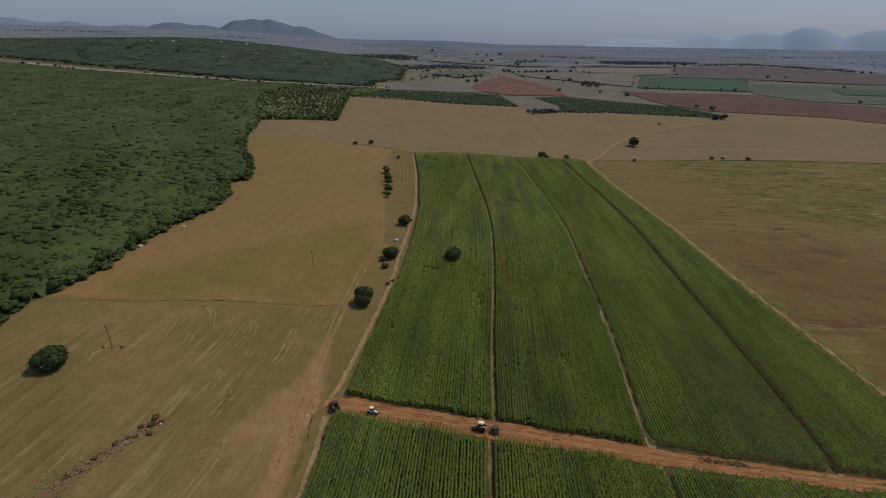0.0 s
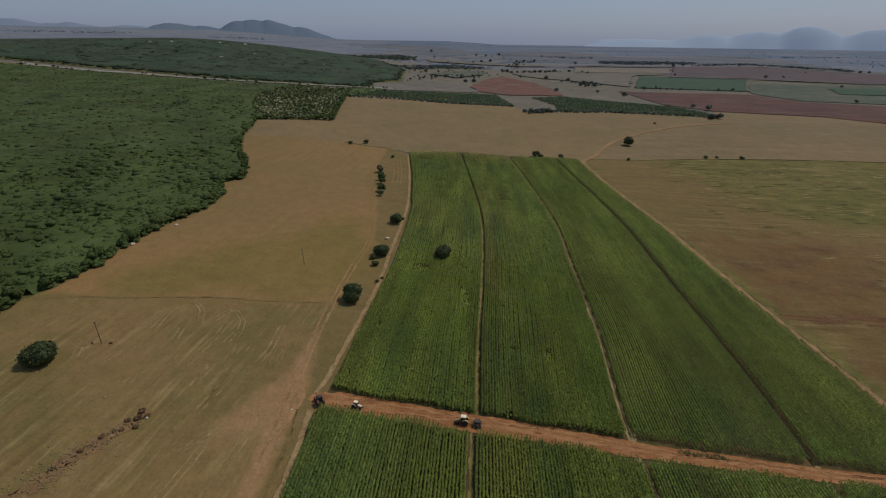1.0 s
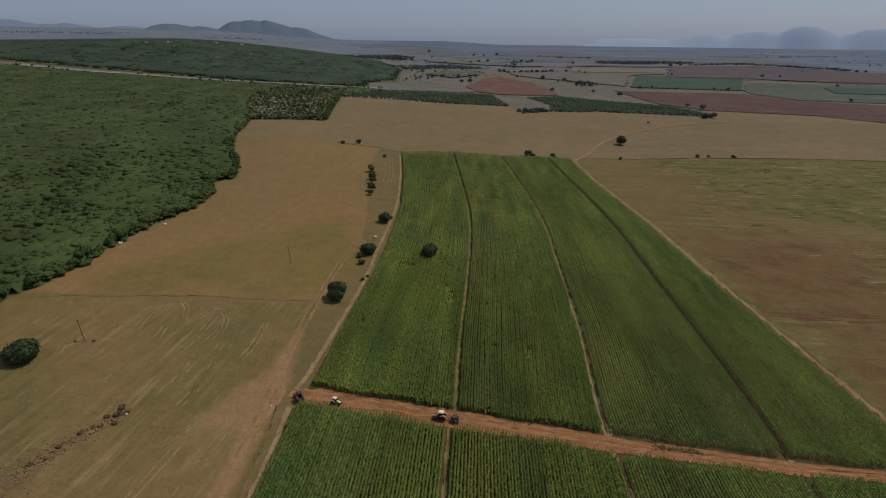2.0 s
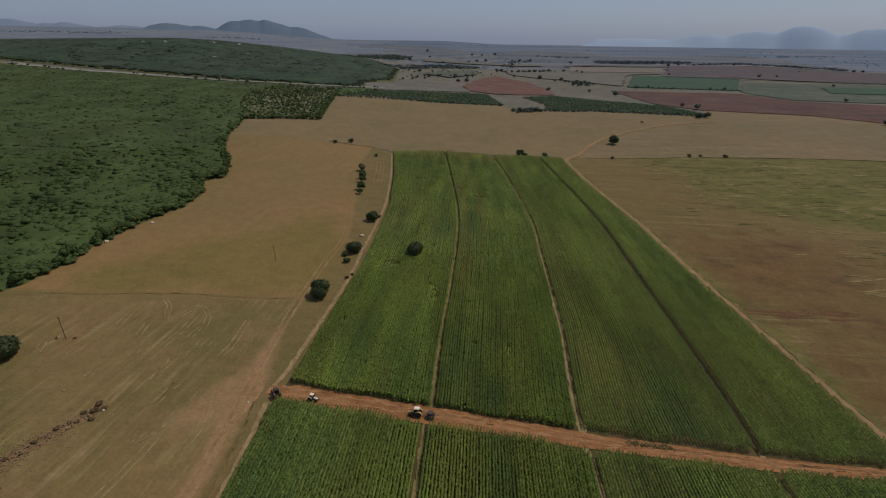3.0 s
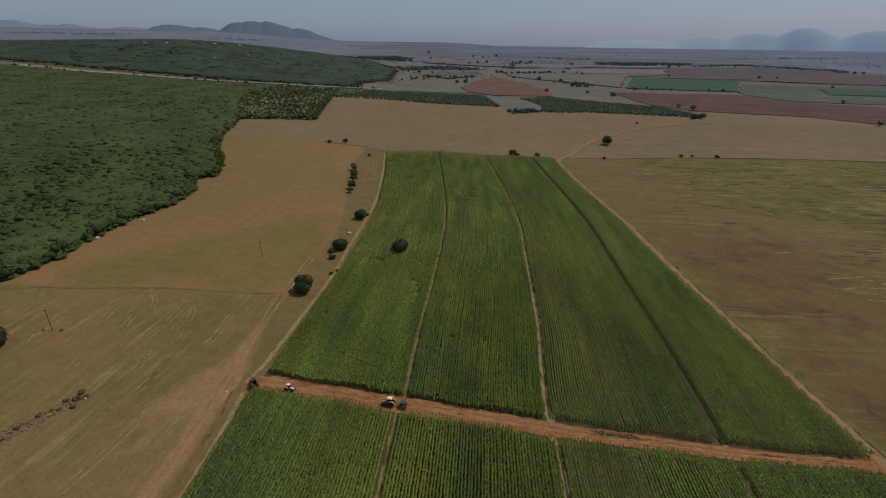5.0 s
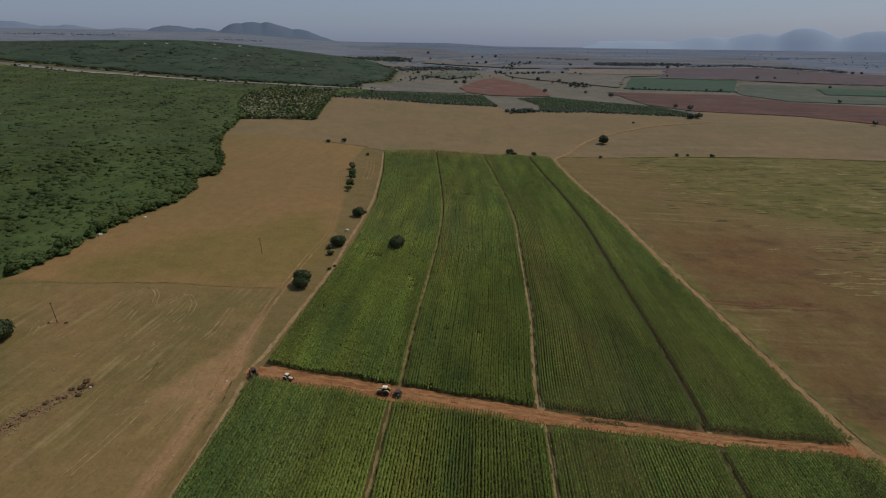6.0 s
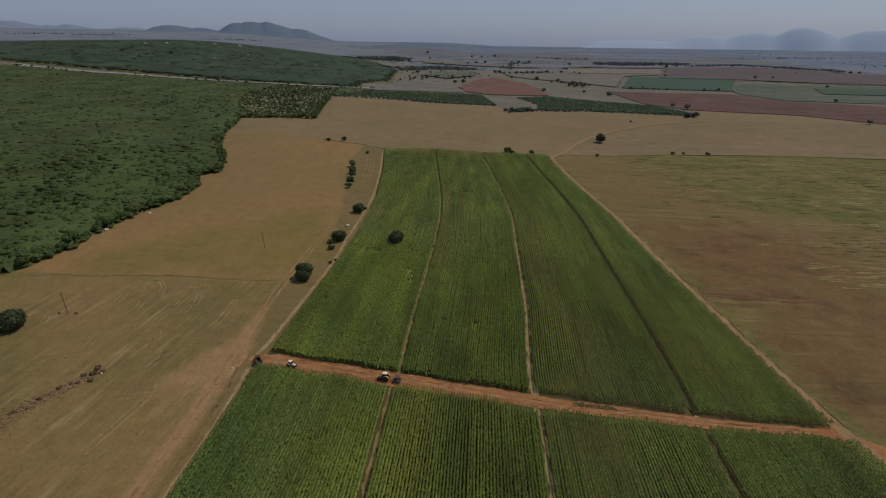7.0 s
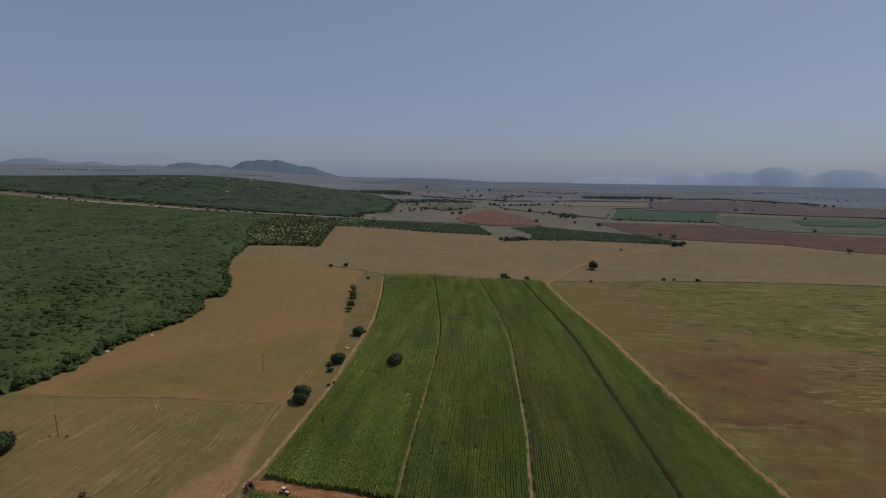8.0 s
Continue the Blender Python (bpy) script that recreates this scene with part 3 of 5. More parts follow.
patch("green_strip", [(692, 1090), (830, 1080), (960, 1230), (760, 1245)], GREEN_CROP, 0.8, 30, "narrow green crop strip on the plain", 4)

# ---- roads and tracks ----
ribbon("road_red", [(-43, 109.6), (-41.5, 109.2), (-39, 108.6), (-26, 107.4), (-12, 106.2), (10, 104.7), (24, 103.4), (45, 101.7), (67, 100.8), (82, 100.2), (97, 100.3), (112, 100.4), (120, 100)], 6.6, RED_DIRT, 0.34,
       "red dirt road between the maize blocks", 0.1, "road", 1.2, (0.6, 1.0, 1.08, 1.05, 1.0, 1.0, 0.95, 0.95, 0.9, 0.85, 0.8, 0.8, 0.75, 0.7, 0.68, 0.65, 0.62, 0.6, 0.6, 0.65), 7.0)
RUT = soil("rutted_red_earth", (0.255, 0.122, 0.06), (0.29, 0.148, 0.074), (0.36, 0.225, 0.13), big=0.12, fine=2.2)
PALE_RUT = soil("dry_rut", (0.36, 0.205, 0.112), (0.33, 0.185, 0.098), (0.26, 0.14, 0.075), big=0.12, fine=2.2)
ROAD_LINE = [(-40, 108.7), (-38, 108.4), (-26, 107.4), (-12, 106.2), (10, 104.7), (24, 103.4), (45, 101.7), (67, 100.8), (82, 100.2), (97, 100.3), (112, 100.4)]
for side, mat, wide in ((-1.7, RUT, 0.5), (-0.1, PALE_RUT, 0.8), (1.3, RUT, 0.55), (2.2, PALE_RUT, 0.6)):
    ribbon("road_rut", [(x, y + side * (1.0 - 0.0035 * (x + 44)) + 0.25 * math.sin(x * 0.21 + side)) for x, y in ROAD_LINE], wide, mat, 0.352, "worn wheel rut in the red dirt road", 0.9, "track", 1.2)
ribbon("road_east", [(81, 417)] + RIGHT_TRACK[::-1][1:], 3.6, PALE_DIRT, 0.36, "pale dirt track along the edge of the maize", 0.2, "track", 3)
ribbon("road_crest", [(81, 417), (96, 445), (125, 505), (157, 543), (211, 588), (286, 624)], 3.4, PALE_DIRT, 0.3, "faint dirt track over the crest", 0.3, "track", 5)
ribbon("junction_dirt", [(112, 101), (118, 99.5), (123, 95), (129, 84)], 6.0, RED_DIRT, 0.3, "worn red earth where the tracks meet", 0.3, "track", 2)
ribbon("edge_path", [(-40.1, -20), (-40.0, 60), (-40.0, 79), (-40.5, 92), (-41.4, 104)], 1.4, EDGE_SAND, 0.32, "pale sandy edge along the maize", 0.28, "track", 1.0)
ribbon("edge_path", [(-42.2, 110.5), (-41.0, 115.5), (-40.1, 130), (-39.2, 146), (-38.1, 165), (-37.8, 185), (-38.5, 205), (-38.6, 228), (-39.3, 262), (-42, 292), (-48.3, 342), (-56, 391)], 1.35, EDGE_SAND, 0.32,
       "pale sandy edge along the maize", 0.28, "track", 1.0)
for side in (-0.95, 0.95):
    ribbon("wheel_track", [(x + side, y) for x, y in TRACK if y < 200], 0.7, PALE_DIRT, 0.27, "pale wheel rut of a farm track through dry grass", 0.5, "track", 2.5, (1.0, 1.0, 1.0, 0.8))
    ribbon("wheel_track", [(x + side, y) for x, y in TRACK if y > 180], 0.5, FAINT_RUT, 0.27, "faint wheel rut through stubble", 0.7, "track", 2.5, (1.0, 0.7, 0.5))
for k, x0 in enumerate((0.5, 40.4, 81.2)):
    for y0, y1 in ((20, 104), (103, 412)):
        ys = np.linspace(y0, y1, int((y1 - y0) / 9))
        low = y1 < 200
        ribbon("lane", [(float(row_x(x0, y)) - ((1.5, 0.2, 0.2)[k] if low else (0.45, 0.45, 0.3)[k]), y) for y in ys], (0.8, 1.25, 1.1)[k] if low else (1.1, 1.4, 1.7)[k], (LANE_DIRT, LANE_SAND, LANE_SAND if low else SHADED_WEEDY_LANE)[k], 0.3,
               "narrow bare lane between maize strips", 0.9, "lane", 1.2)
ribbon("ditch_weeds", [(x + 2.9, y) for x, y in RIGHT_TRACK[2:]], 1.5, VERGE, 0.28, "dark weedy ditch beside the dirt track", 0.8, "track", 2)
for dx in (0, 2.2, 5.0):
    ribbon("wheel_track", [(-50 - dx, 312), (-53 - dx, 338), (-59 - dx, 372)], 0.5, FAINT_RUT, 0.27, "faint wheel rut beside the maize", 0.6, "track", 3)
MARKS = [[(-99, 132), (-100, 144)], [(-90, 128), (-91, 134)], [(-80, 123), (-79, 131), (-79, 141)], [(-75, 129), (-74, 135)], [(-62, 121), (-61, 127), (-62, 141)], [(-74, 108), (-74, 118)],
         [(-103, 114), (-101, 119)], [(-91, 107), (-90, 113)], [(-65, 87), (-63, 91), (-61, 96)], [(-97, 142), (-96, 149), (-91, 146), (-87, 137)], [(-84, 140), (-81, 147), (-75, 141), (-73, 131)],
         [(-64, 68), (-62, 82), (-61, 95)], [(-54, 84), (-53.5, 94), (-54.5, 104)], [(-114, 123), (-111, 115)], [(-68, 100), (-67, 110)]]
for mark in MARKS:
    for dx in (-0.8, 0.8):
        ribbon("wheel_mark", [(x + dx, y) for x, y in mark], 0.34, PALE_STRAW, 0.2, "short pale wheel mark in dry grass", 0.9, "track", 1.2)
ribbon("dust_patch", [(-46.7, 96), (-47, 102), (-47.4, 108), (-48, 113), (-48.9, 119)], 5.6, DUST_EARTH, 0.25, "loose trampled dust where the red road meets the track", 0.1, "track", 1.0, (0.35, 0.8, 1.1, 0.8, 0.35))
ribbon("field_line", [(-143, 143), (-134, 146), (-121, 148), (-109, 150.5), (-91, 154), (-77, 155), (-61, 156.3), (-53, 158)], 0.9, DARK_GRASS, 0.2, "dark weedy line between stubble and dry grass", 0.9, "track", 1.5)
ribbon("track_rut", [(-42.4, 40), (-42.5, 70), (-42.9, 84), (-43.6, 96), (-44.8, 104)], 0.7, DARK_GRASS, 0.26, "dark worn rut beside the sandy maize edge", 0.8, "track", 1.5)
ribbon("far_road", [(528, 1571), (608, 1542), (693, 1500), (764, 1485), (840, 1444), (914, 1385), (1000, 1310)], 9, ROAD_FAR, 1.3, "pale dirt road along the far ploughland", 0.4, "road", 14)
ribbon("far_road", [(1029, 2256), (1103, 2228), (1183, 2124), (1240, 2000)], 14, ROAD_FAR, 1.5, "pale dirt road below a far tree belt", 0.5, "road", 20)
ribbon("wood_road", WOOD_ROAD, 13, ROAD_FAR, 0.5, "pale gravel road through the woodland", 0.55, "road", 12)
ribbon("headland_path", [(-60, 401), (-48, 407), (-36, 411.5), (-18, 416)], 2.4, EDGE_SAND, 0.3, "pale strip at the head of the maize", 0.7, "track", 2)
ribbon("stony_strip", [(-78.5, 98), (-81.5, 92), (-84, 87), (-86.5, 81.5), (-88.5, 76), (-91, 70), (-94, 63), (-97, 56)], 3.6, STONY_EARTH, 0.2, "strip of bare brown earth under field stones", 0.8, "track", 1.0, (0.5, 0.9, 1.0, 1.2, 1.2))
ribbon("crest_line", [(-112, 418), (-90, 412), (-72, 409)], 1.2, VERGE, 0.3, "thin grass line at the corner of the field", 0.8, "track", 4)
ribbon("crest_line", [(-12, 415), (10, 415), (30, 416), (63, 424)], 1.6, VERGE, 0.3, "thin grass line at the head of the maize", 0.8, "track", 4)
ribbon("fallow_line", [(90, 431), (191, 451.5), (295, 457.5), (420, 451.5), (600, 428)], 1.6, LANE_DIRT, 0.3, "weedy line along the field border", 0.6, "track", 6)


# ---- hills on the horizon ----
def far_range(name, centre, spans, mat, reach, label):
    """A range on the skyline: humps (azimuth, half width in degrees, height over the eye in degrees) along a band of the horizon."""
    az = np.radians(np.linspace(centre[0], centre[1], 180))
    rows = []
    fade = np.clip(np.minimum(az - az[0], az[-1] - az) / radians(1.5), 0, 1)
    crest = np.zeros_like(az)
    for a, w, h in spans:
        crest = np.maximum(crest, h * np.exp(-((np.degrees(az) - a) / w) ** 2 * 0.9))
    crest += crest * np.array([0.09 * noise.fractal((float(a) * 30, 3.1, 0), 0.9, 2.0, 5) for a in az])
    for k, (dr, f) in enumerate(((-260, 0.0), (-190, 0.35), (-110, 0.72), (-40, 0.95), (0, 1.0), (60, 0.8), (120, 0.0))):
        r = reach + dr
        base = ground(np.sin(az) * r, np.cos(az) * r) - 4
        top = 90 + reach * np.tan(np.radians(crest))
        wob = np.array([noise.noise((float(a) * 25, k * 0.8, 5)) for a in az]) * (0.05 if 0 < f < 1 else 0)
        rows.append(np.c_[np.sin(az) * r, np.cos(az) * r, base + np.maximum(top - base, 0) * np.clip(f + wob, 0, 1) * fade])
    n = len(az)
    verts = np.concatenate(rows)
    i, j = np.meshgrid(np.arange(len(rows) - 1), np.arange(n - 1), indexing="ij")
    faces = np.stack([i * n + j, i * n + j + 1, (i + 1) * n + j + 1, (i + 1) * n + j], -1).reshape(-1, 4)[:, ::-1]
    ob = new(name, mesh_from(name, verts, faces, mat))
    for p in ob.data.polygons:
        p.use_smooth = True
    tagged(ob, label, "hill", kind="structure")


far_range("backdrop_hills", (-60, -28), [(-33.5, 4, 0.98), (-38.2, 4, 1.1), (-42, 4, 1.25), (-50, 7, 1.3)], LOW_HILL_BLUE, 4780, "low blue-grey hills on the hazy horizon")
far_range("backdrop_hill", (-33, -14.2), [(-22.2, 4.2, 1.76), (-18.8, 2.6, 1.12), (-24.2, 2, 1.6), (-29.9, 3.2, 1.3), (-27.4, 2.6, 1.06)], HILL_BLUE, 4720, "broad hill with a rounded summit, coloured blue-grey for haze")
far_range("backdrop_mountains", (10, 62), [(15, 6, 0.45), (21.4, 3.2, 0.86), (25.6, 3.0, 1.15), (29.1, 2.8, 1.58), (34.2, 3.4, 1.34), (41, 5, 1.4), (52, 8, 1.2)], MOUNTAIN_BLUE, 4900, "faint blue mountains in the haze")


# ---- maize ----
def value_noise(x, y, seed):
    """Smooth random values between -1 and 1 on a unit grid."""
    table = np.random.default_rng(seed).uniform(-1, 1, (256, 256))
    i, j = np.floor(x).astype(int), np.floor(y).astype(int)
    u, v = x - i, y - j
    u, v = u * u * (3 - 2 * u), v * v * (3 - 2 * v)
    at = lambda a, b: table[a % 256, b % 256]
    return (at(i, j) * (1 - u) + at(i + 1, j) * u) * (1 - v) + (at(i, j + 1) * (1 - u) + at(i + 1, j + 1) * u) * v


def drilled(o, y):
    """A row as it was sown: along the lane, with the small wander of the planter."""
    y = np.asarray(y, float)
    return row_x(o, y) + 0.12 * value_noise(y * 0.05 + o * 7.3, np.full(y.shape, o * 3.1), 5)


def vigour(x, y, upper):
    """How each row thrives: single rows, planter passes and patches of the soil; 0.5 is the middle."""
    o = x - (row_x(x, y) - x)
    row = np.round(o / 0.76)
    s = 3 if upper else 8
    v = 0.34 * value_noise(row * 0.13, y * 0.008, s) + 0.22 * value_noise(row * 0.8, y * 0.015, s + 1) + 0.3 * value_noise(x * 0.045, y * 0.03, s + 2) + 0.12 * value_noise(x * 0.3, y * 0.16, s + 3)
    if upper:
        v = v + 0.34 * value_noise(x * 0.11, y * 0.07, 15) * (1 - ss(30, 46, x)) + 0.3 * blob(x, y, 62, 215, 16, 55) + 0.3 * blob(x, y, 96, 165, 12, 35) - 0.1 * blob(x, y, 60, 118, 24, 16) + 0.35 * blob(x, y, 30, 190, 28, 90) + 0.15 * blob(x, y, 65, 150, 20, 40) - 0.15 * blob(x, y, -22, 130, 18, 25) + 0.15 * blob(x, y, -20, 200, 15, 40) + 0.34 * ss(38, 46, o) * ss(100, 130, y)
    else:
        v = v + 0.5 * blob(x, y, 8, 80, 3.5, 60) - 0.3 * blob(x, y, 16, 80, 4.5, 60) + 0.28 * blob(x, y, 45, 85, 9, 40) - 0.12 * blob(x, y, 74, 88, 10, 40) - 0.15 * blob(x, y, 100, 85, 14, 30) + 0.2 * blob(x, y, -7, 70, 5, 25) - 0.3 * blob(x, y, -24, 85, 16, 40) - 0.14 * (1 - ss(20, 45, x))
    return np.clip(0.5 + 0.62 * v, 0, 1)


def maize_points(x0, x1, y0, y1, step, rng, test, share, messy, spacing=0.76):
    """Plants in rows that follow the lanes; thin spots where the stand failed."""
    xs, ys = [], []
    for o in np.arange(x0, x1, spacing):
        y = np.arange(y0, y1, step) + rng.uniform(0, step)
        y = y + rng.normal(0, step * 0.18, len(y))
        x = drilled(o, y) + rng.normal(0, messy, len(y))
        xs.append(x)
        ys.append(y)
    x, y = np.concatenate(xs), np.concatenate(ys)
    keep = test(x, y)
    x, y = x[keep], y[keep]
    gap = np.array([noise.noise((float(a) * 0.11, float(b) * 0.07, 4.0)) + 0.5 * noise.noise((float(a) * 0.4, float(b) * 0.3, 9.0)) for a, b in zip(x, y)])
    keep = share(y, rng)
    return x[keep], y[keep], gap[keep]


def maize_bodies(x0, x1, y0, y1, step, rng, test, tall, messy, spacing=0.76, rough=1.0, part_of=0):
    """The leafy body of each row: short ridged lengths with ragged tops, left out where plants are missing."""
    verts = []
    for o in np.arange(x0, x1, spacing):
        y = np.arange(y0, y1, step) - rng.uniform(0, step)
        x = drilled(o, y)
        ok = test(x, y + step / 2) & test(x, y)
        if part_of:  # the near and far lengths of a row meet at a different place in each row
            meet = 200 + 45 * value_noise(np.array([o * 1.7]), np.array([0.5]), 21)[0]
            ok &= (y < meet) if part_of == 1 else (y >= meet)
        x, y = x[ok], y[ok]
        if not len(x):
            continue
        gap = np.array([noise.noise((float(a) * 0.11, float(b) * 0.07, 4.0)) + 0.5 * noise.noise((float(a) * 0.4, float(b) * 0.3, 9.0)) for a, b in zip(x, y)]) * min(1.0, 0.3 + 8 * messy)
        n = len(x)
        z = ground(x, y) + 0.2
        x2 = drilled(o, y + step)
        h = tall * ((0.72 if rough > 0.5 else 0.9) + 0.12 * np.clip(gap, -1, 1) - 0.3 * ss(0.5, 0.85, -gap))
        j = lambda s: rng.normal(0, s, n)
        w = (0.2 if rough > 0.5 else 0.165) + 0.5 * messy
        side = lambda: z + h * (0.45 + 2 * messy if rough > 0.5 else 0.88) + j(0.04 + messy) * min(1.0, 2 * rough)
        x, x2 = x + j(messy * 0.7), x2 + j(messy * 0.7)
        h = h + j(0.05 + messy) * rough
        verts.append(np.stack([np.c_[x - w + j(0.05), y, side()], np.c_[x + j(0.06), y, z + h + j(0.12 * rough)], np.c_[x + w + j(0.05), y, side()],
                               np.c_[x2 - w + j(0.05), y + step, side()], np.c_[x2 + j(0.06), y + step, z + h + j(0.12 * rough)], np.c_[x2 + w + j(0.05), y + step, side()]], 1))
    v = np.concatenate(verts)
    n = len(v)
    i = 6 * np.arange(n)
    f = np.stack([i, i + 1, i + 4, i, i + 4, i + 3, i + 1, i + 2, i + 5, i + 1, i + 5, i + 4], 1).reshape(-1, 3)
    return v.reshape(-1, 3), f, np.zeros(len(f), int)


def maize_leaves(x, y, gap, rng, leaves, length, width, tall, low=0.62, high=0.98, fan=3.0, rough=1.0):
    """Arching leaves round each stalk, and a tassel on top: arrays of corners and triangles."""
    n = len(x)
    z = ground(x, y) + 0.2
    height = tall * (1 + 0.16 * np.clip(gap, -1, 1) - 0.35 * ss(0.5, 0.85, -gap) + rng.normal(0, 0.06 * rough, n))
    verts, faces, slots = [], [], []
    for k in range(leaves):
        t = np.pi * (rng.integers(0, 2, n) + 0.5) + rng.normal(0, fan, n)
        h = height * (low + (high - low) * (k + rng.uniform(0, 1, n)) / leaves)
        ln, wd = length * rng.uniform(0.7, 1.15, n), width * rng.uniform(0.75, 1.2, n)
        cx, cy = np.cos(t), np.sin(t)
        rise, droop = rng.uniform(0.02, 0.3, n) * rough, rng.uniform(-0.28, 0.1, n) * rough
        root = np.c_[x, y, z + h]
        mid = root + np.c_[cx * ln * 0.5, cy * ln * 0.5, rise]
        side = np.c_[-cy * wd * 0.5, cx * wd * 0.5, rng.normal(0, 0.05, n)]
        tip = root + np.c_[cx * ln, cy * ln, droop]
        base = len(verts) * 0 + sum(len(v) for v in verts)
        verts.append(np.stack([root, mid + side, tip, mid - side], 1).reshape(-1, 3))
        i = base + 4 * np.arange(n)
        faces.append(np.stack([i, i + 1, i + 3, i + 1, i + 2, i + 3], 1).reshape(-1, 3))
        slots.append(np.zeros(2 * n, int))
    t = rng.uniform(0, np.pi, n)
    dx, dy = np.cos(t) * 0.17, np.sin(t) * 0.17
    top = z + height
    base = sum(len(v) for v in verts)
    verts.append(np.stack([np.c_[x - dx, y - dy, top - 0.1], np.c_[x + dx, y + dy, top - 0.1], np.c_[x + dy, y - dx, top + 0.28]], 1).reshape(-1, 3))
    i = base + 3 * np.arange(n)
    faces.append(np.stack([i, i + 1, i + 2], 1))
    slots.append(np.ones(n, int))
    return np.concatenate(verts), np.concatenate(faces), np.concatenate(slots)


road_far = interp([(-60, 112.6), (-38, 112.2), (-25, 110.5), (-11, 109.8), (0, 108.7), (6, 107.9), (19, 106.6), (32, 106), (42, 105.4), (54, 104.5), (68, 103.7), (80, 103.4), (95, 103), (130, 102.8)])
road_near = interp([(-60, 105.5), (-40, 104.7), (-30, 104.6), (-18, 103.6), (-3, 101.7), (12, 101.4), (26, 100), (34, 98.7), (41, 97.8), (53, 97.8), (67, 97.6), (78, 96.8), (94, 97.6), (130, 97.5)])
left_edge = interp([(y, x) for x, y in LEFT])
right_edge = interp([(y, x) for x, y in RIGHT_TRACK])
head_edge = interp([(-70, 396), (-56, 397), (-16, 410), (24, 409), (63, 419), (90, 419)])
UPPER_STRIPS = [(-60, -0.6), (1.4, 39.3), (41.1, 79.3), (82.6, 170)]
LOWER_STRIPS = [(-60, -1.5), (0.35, 39.5), (41.2, 80.3), (82.3, 170)]


def maize_strip(k, upper, seed):
    rng = np.random.default_rng(seed)
    x0, x1 = (UPPER_STRIPS if upper else LOWER_STRIPS)[k]
    messy = ((0.125, 0.085, 0.02, 0.02) if upper else (0.075, 0.06, 0.02, 0.025))[k]
    pieces = []
    zones = ((100, 235, 0.42, 5, 0.46, 0.15), (165, 425, 1.0, 4, 0.5, 0.45)) if upper else ((44, 107, 0.4, 5, 0.46, 0.15), (-38, 44, 1.1, 4, 0.45, 0.5))
    for y0, y1, step, leaves, length, width in zones:
        def test(x, y):
            ok = (x > left_edge(y) + 0.9) & (x < right_edge(y) - 2.4)
            edge = 0.25 * np.sin(x * 2.1) + 0.2 * np.sin(x * 5.3) + 0.4 * np.sin(x * 0.31)
            if upper:
                return ok & (y > road_far(x) + 0.3 + edge) & (y < head_edge(x) + edge)
            return ok & (y < road_near(x) - 0.3 + edge)
        near = y0 in (100, 44)
        rough = 1.0 if k < 2 and near else 0.35
        stray = messy if near or k > 1 else max(messy, 0.1)

        def share(y, rng):
            if not upper:
                return np.ones(len(y), bool)
            mixed = (y - 165) / 70 + rng.normal(0, 0.12, len(y))
            return mixed < 0.5 if near else mixed >= 0.5
        length, width = length * (0.85 + 2.2 * stray), width * (1.0 if k < 2 else 0.85)
        x, y, gap = maize_points(x0, x1, y0, y1, step, rng, test, share, stray)
        if k < 2 and upper:  # bare spots where the stand failed
            stood = gap > -0.58
            x, y, gap = x[stood], y[stood], gap[stood]
        gap = gap * min(1.0, 0.3 + 8 * stray)
        pieces.append(maize_leaves(x, y, gap, rng, max(2, leaves - ((0, 0, 2, 2) if near else (1, 1, 2, 2))[k]), length, width, 2.15, 0.74 - stray if k < 2 else 0.84, fan=0.2 + 7 * stray, rough=rough))
        pieces.append(maize_bodies(x0, x1, y0 if not upper or near else 150, 250 if upper and near else y1, 0.8 if near else 1.6, rng, test, 2.15, stray, rough=rough, part_of=(1 if near else 2) if upper else 0))
        rim = ~test(x, y - 1.3) | ~test(x, y + 1.3) | ~test(x - 1.2, y) | (np.abs(x - row_x(x0, y)) < 0.7) | (np.abs(x - row_x(x1, y)) < 1.0)
        if rim.any():  # plants at the rim keep their lower leaves
            pieces.append(maize_leaves(x[rim], y[rim], gap[rim], rng, 5, length, width, 2.15, 0.08, 0.6))
    count, verts, faces, slots = 0, [], [], []
    for v, f, s in pieces:
        verts.append(v)
        faces.append(f + count)
        slots.append(s)
        count += len(v)
    me = mesh_from("maize_strip", np.concatenate(verts), np.concatenate(faces), MAIZE, TASSEL, np.concatenate(slots))
    v = np.concatenate(verts)
    x, y = v[:, 0], v[:, 1]
    ripe = 0.6 * ss(372, 402, y) * (1 - ss(15, 45, x)) + 0.55 * np.exp(-((x - row_x(4.5, y)) / 2.2) ** 2) * ss(150, 200, y) * (1 - ss(300, 350, y)) + 0.35 * np.exp(-((x - row_x(13, y)) / 2) ** 2) * ss(210, 250, y)
    ripe = ripe + (0.1 if upper else 0.2) * (1 - ss(30, 44, x)) + 0.3 * blob(x, y, -30, 250, 12, 40) + 0.3 * blob(x, y, 8, 80, 4, 30) + 0.25 * blob(x, y, 95, 140, 10, 30)
    me.attributes.new("ripe", "FLOAT", "POINT").data.foreach_set("value", np.clip(ripe, 0, 1).astype(np.float32))
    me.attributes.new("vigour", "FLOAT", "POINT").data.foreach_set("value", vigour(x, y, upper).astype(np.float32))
    tagged(new("maize_strip", me), "tall green maize in straight rows, " + ("beyond" if upper else "before") + " the red dirt road", "maize", "maize strips", "stuff")


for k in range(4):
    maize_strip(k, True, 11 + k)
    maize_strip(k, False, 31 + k)


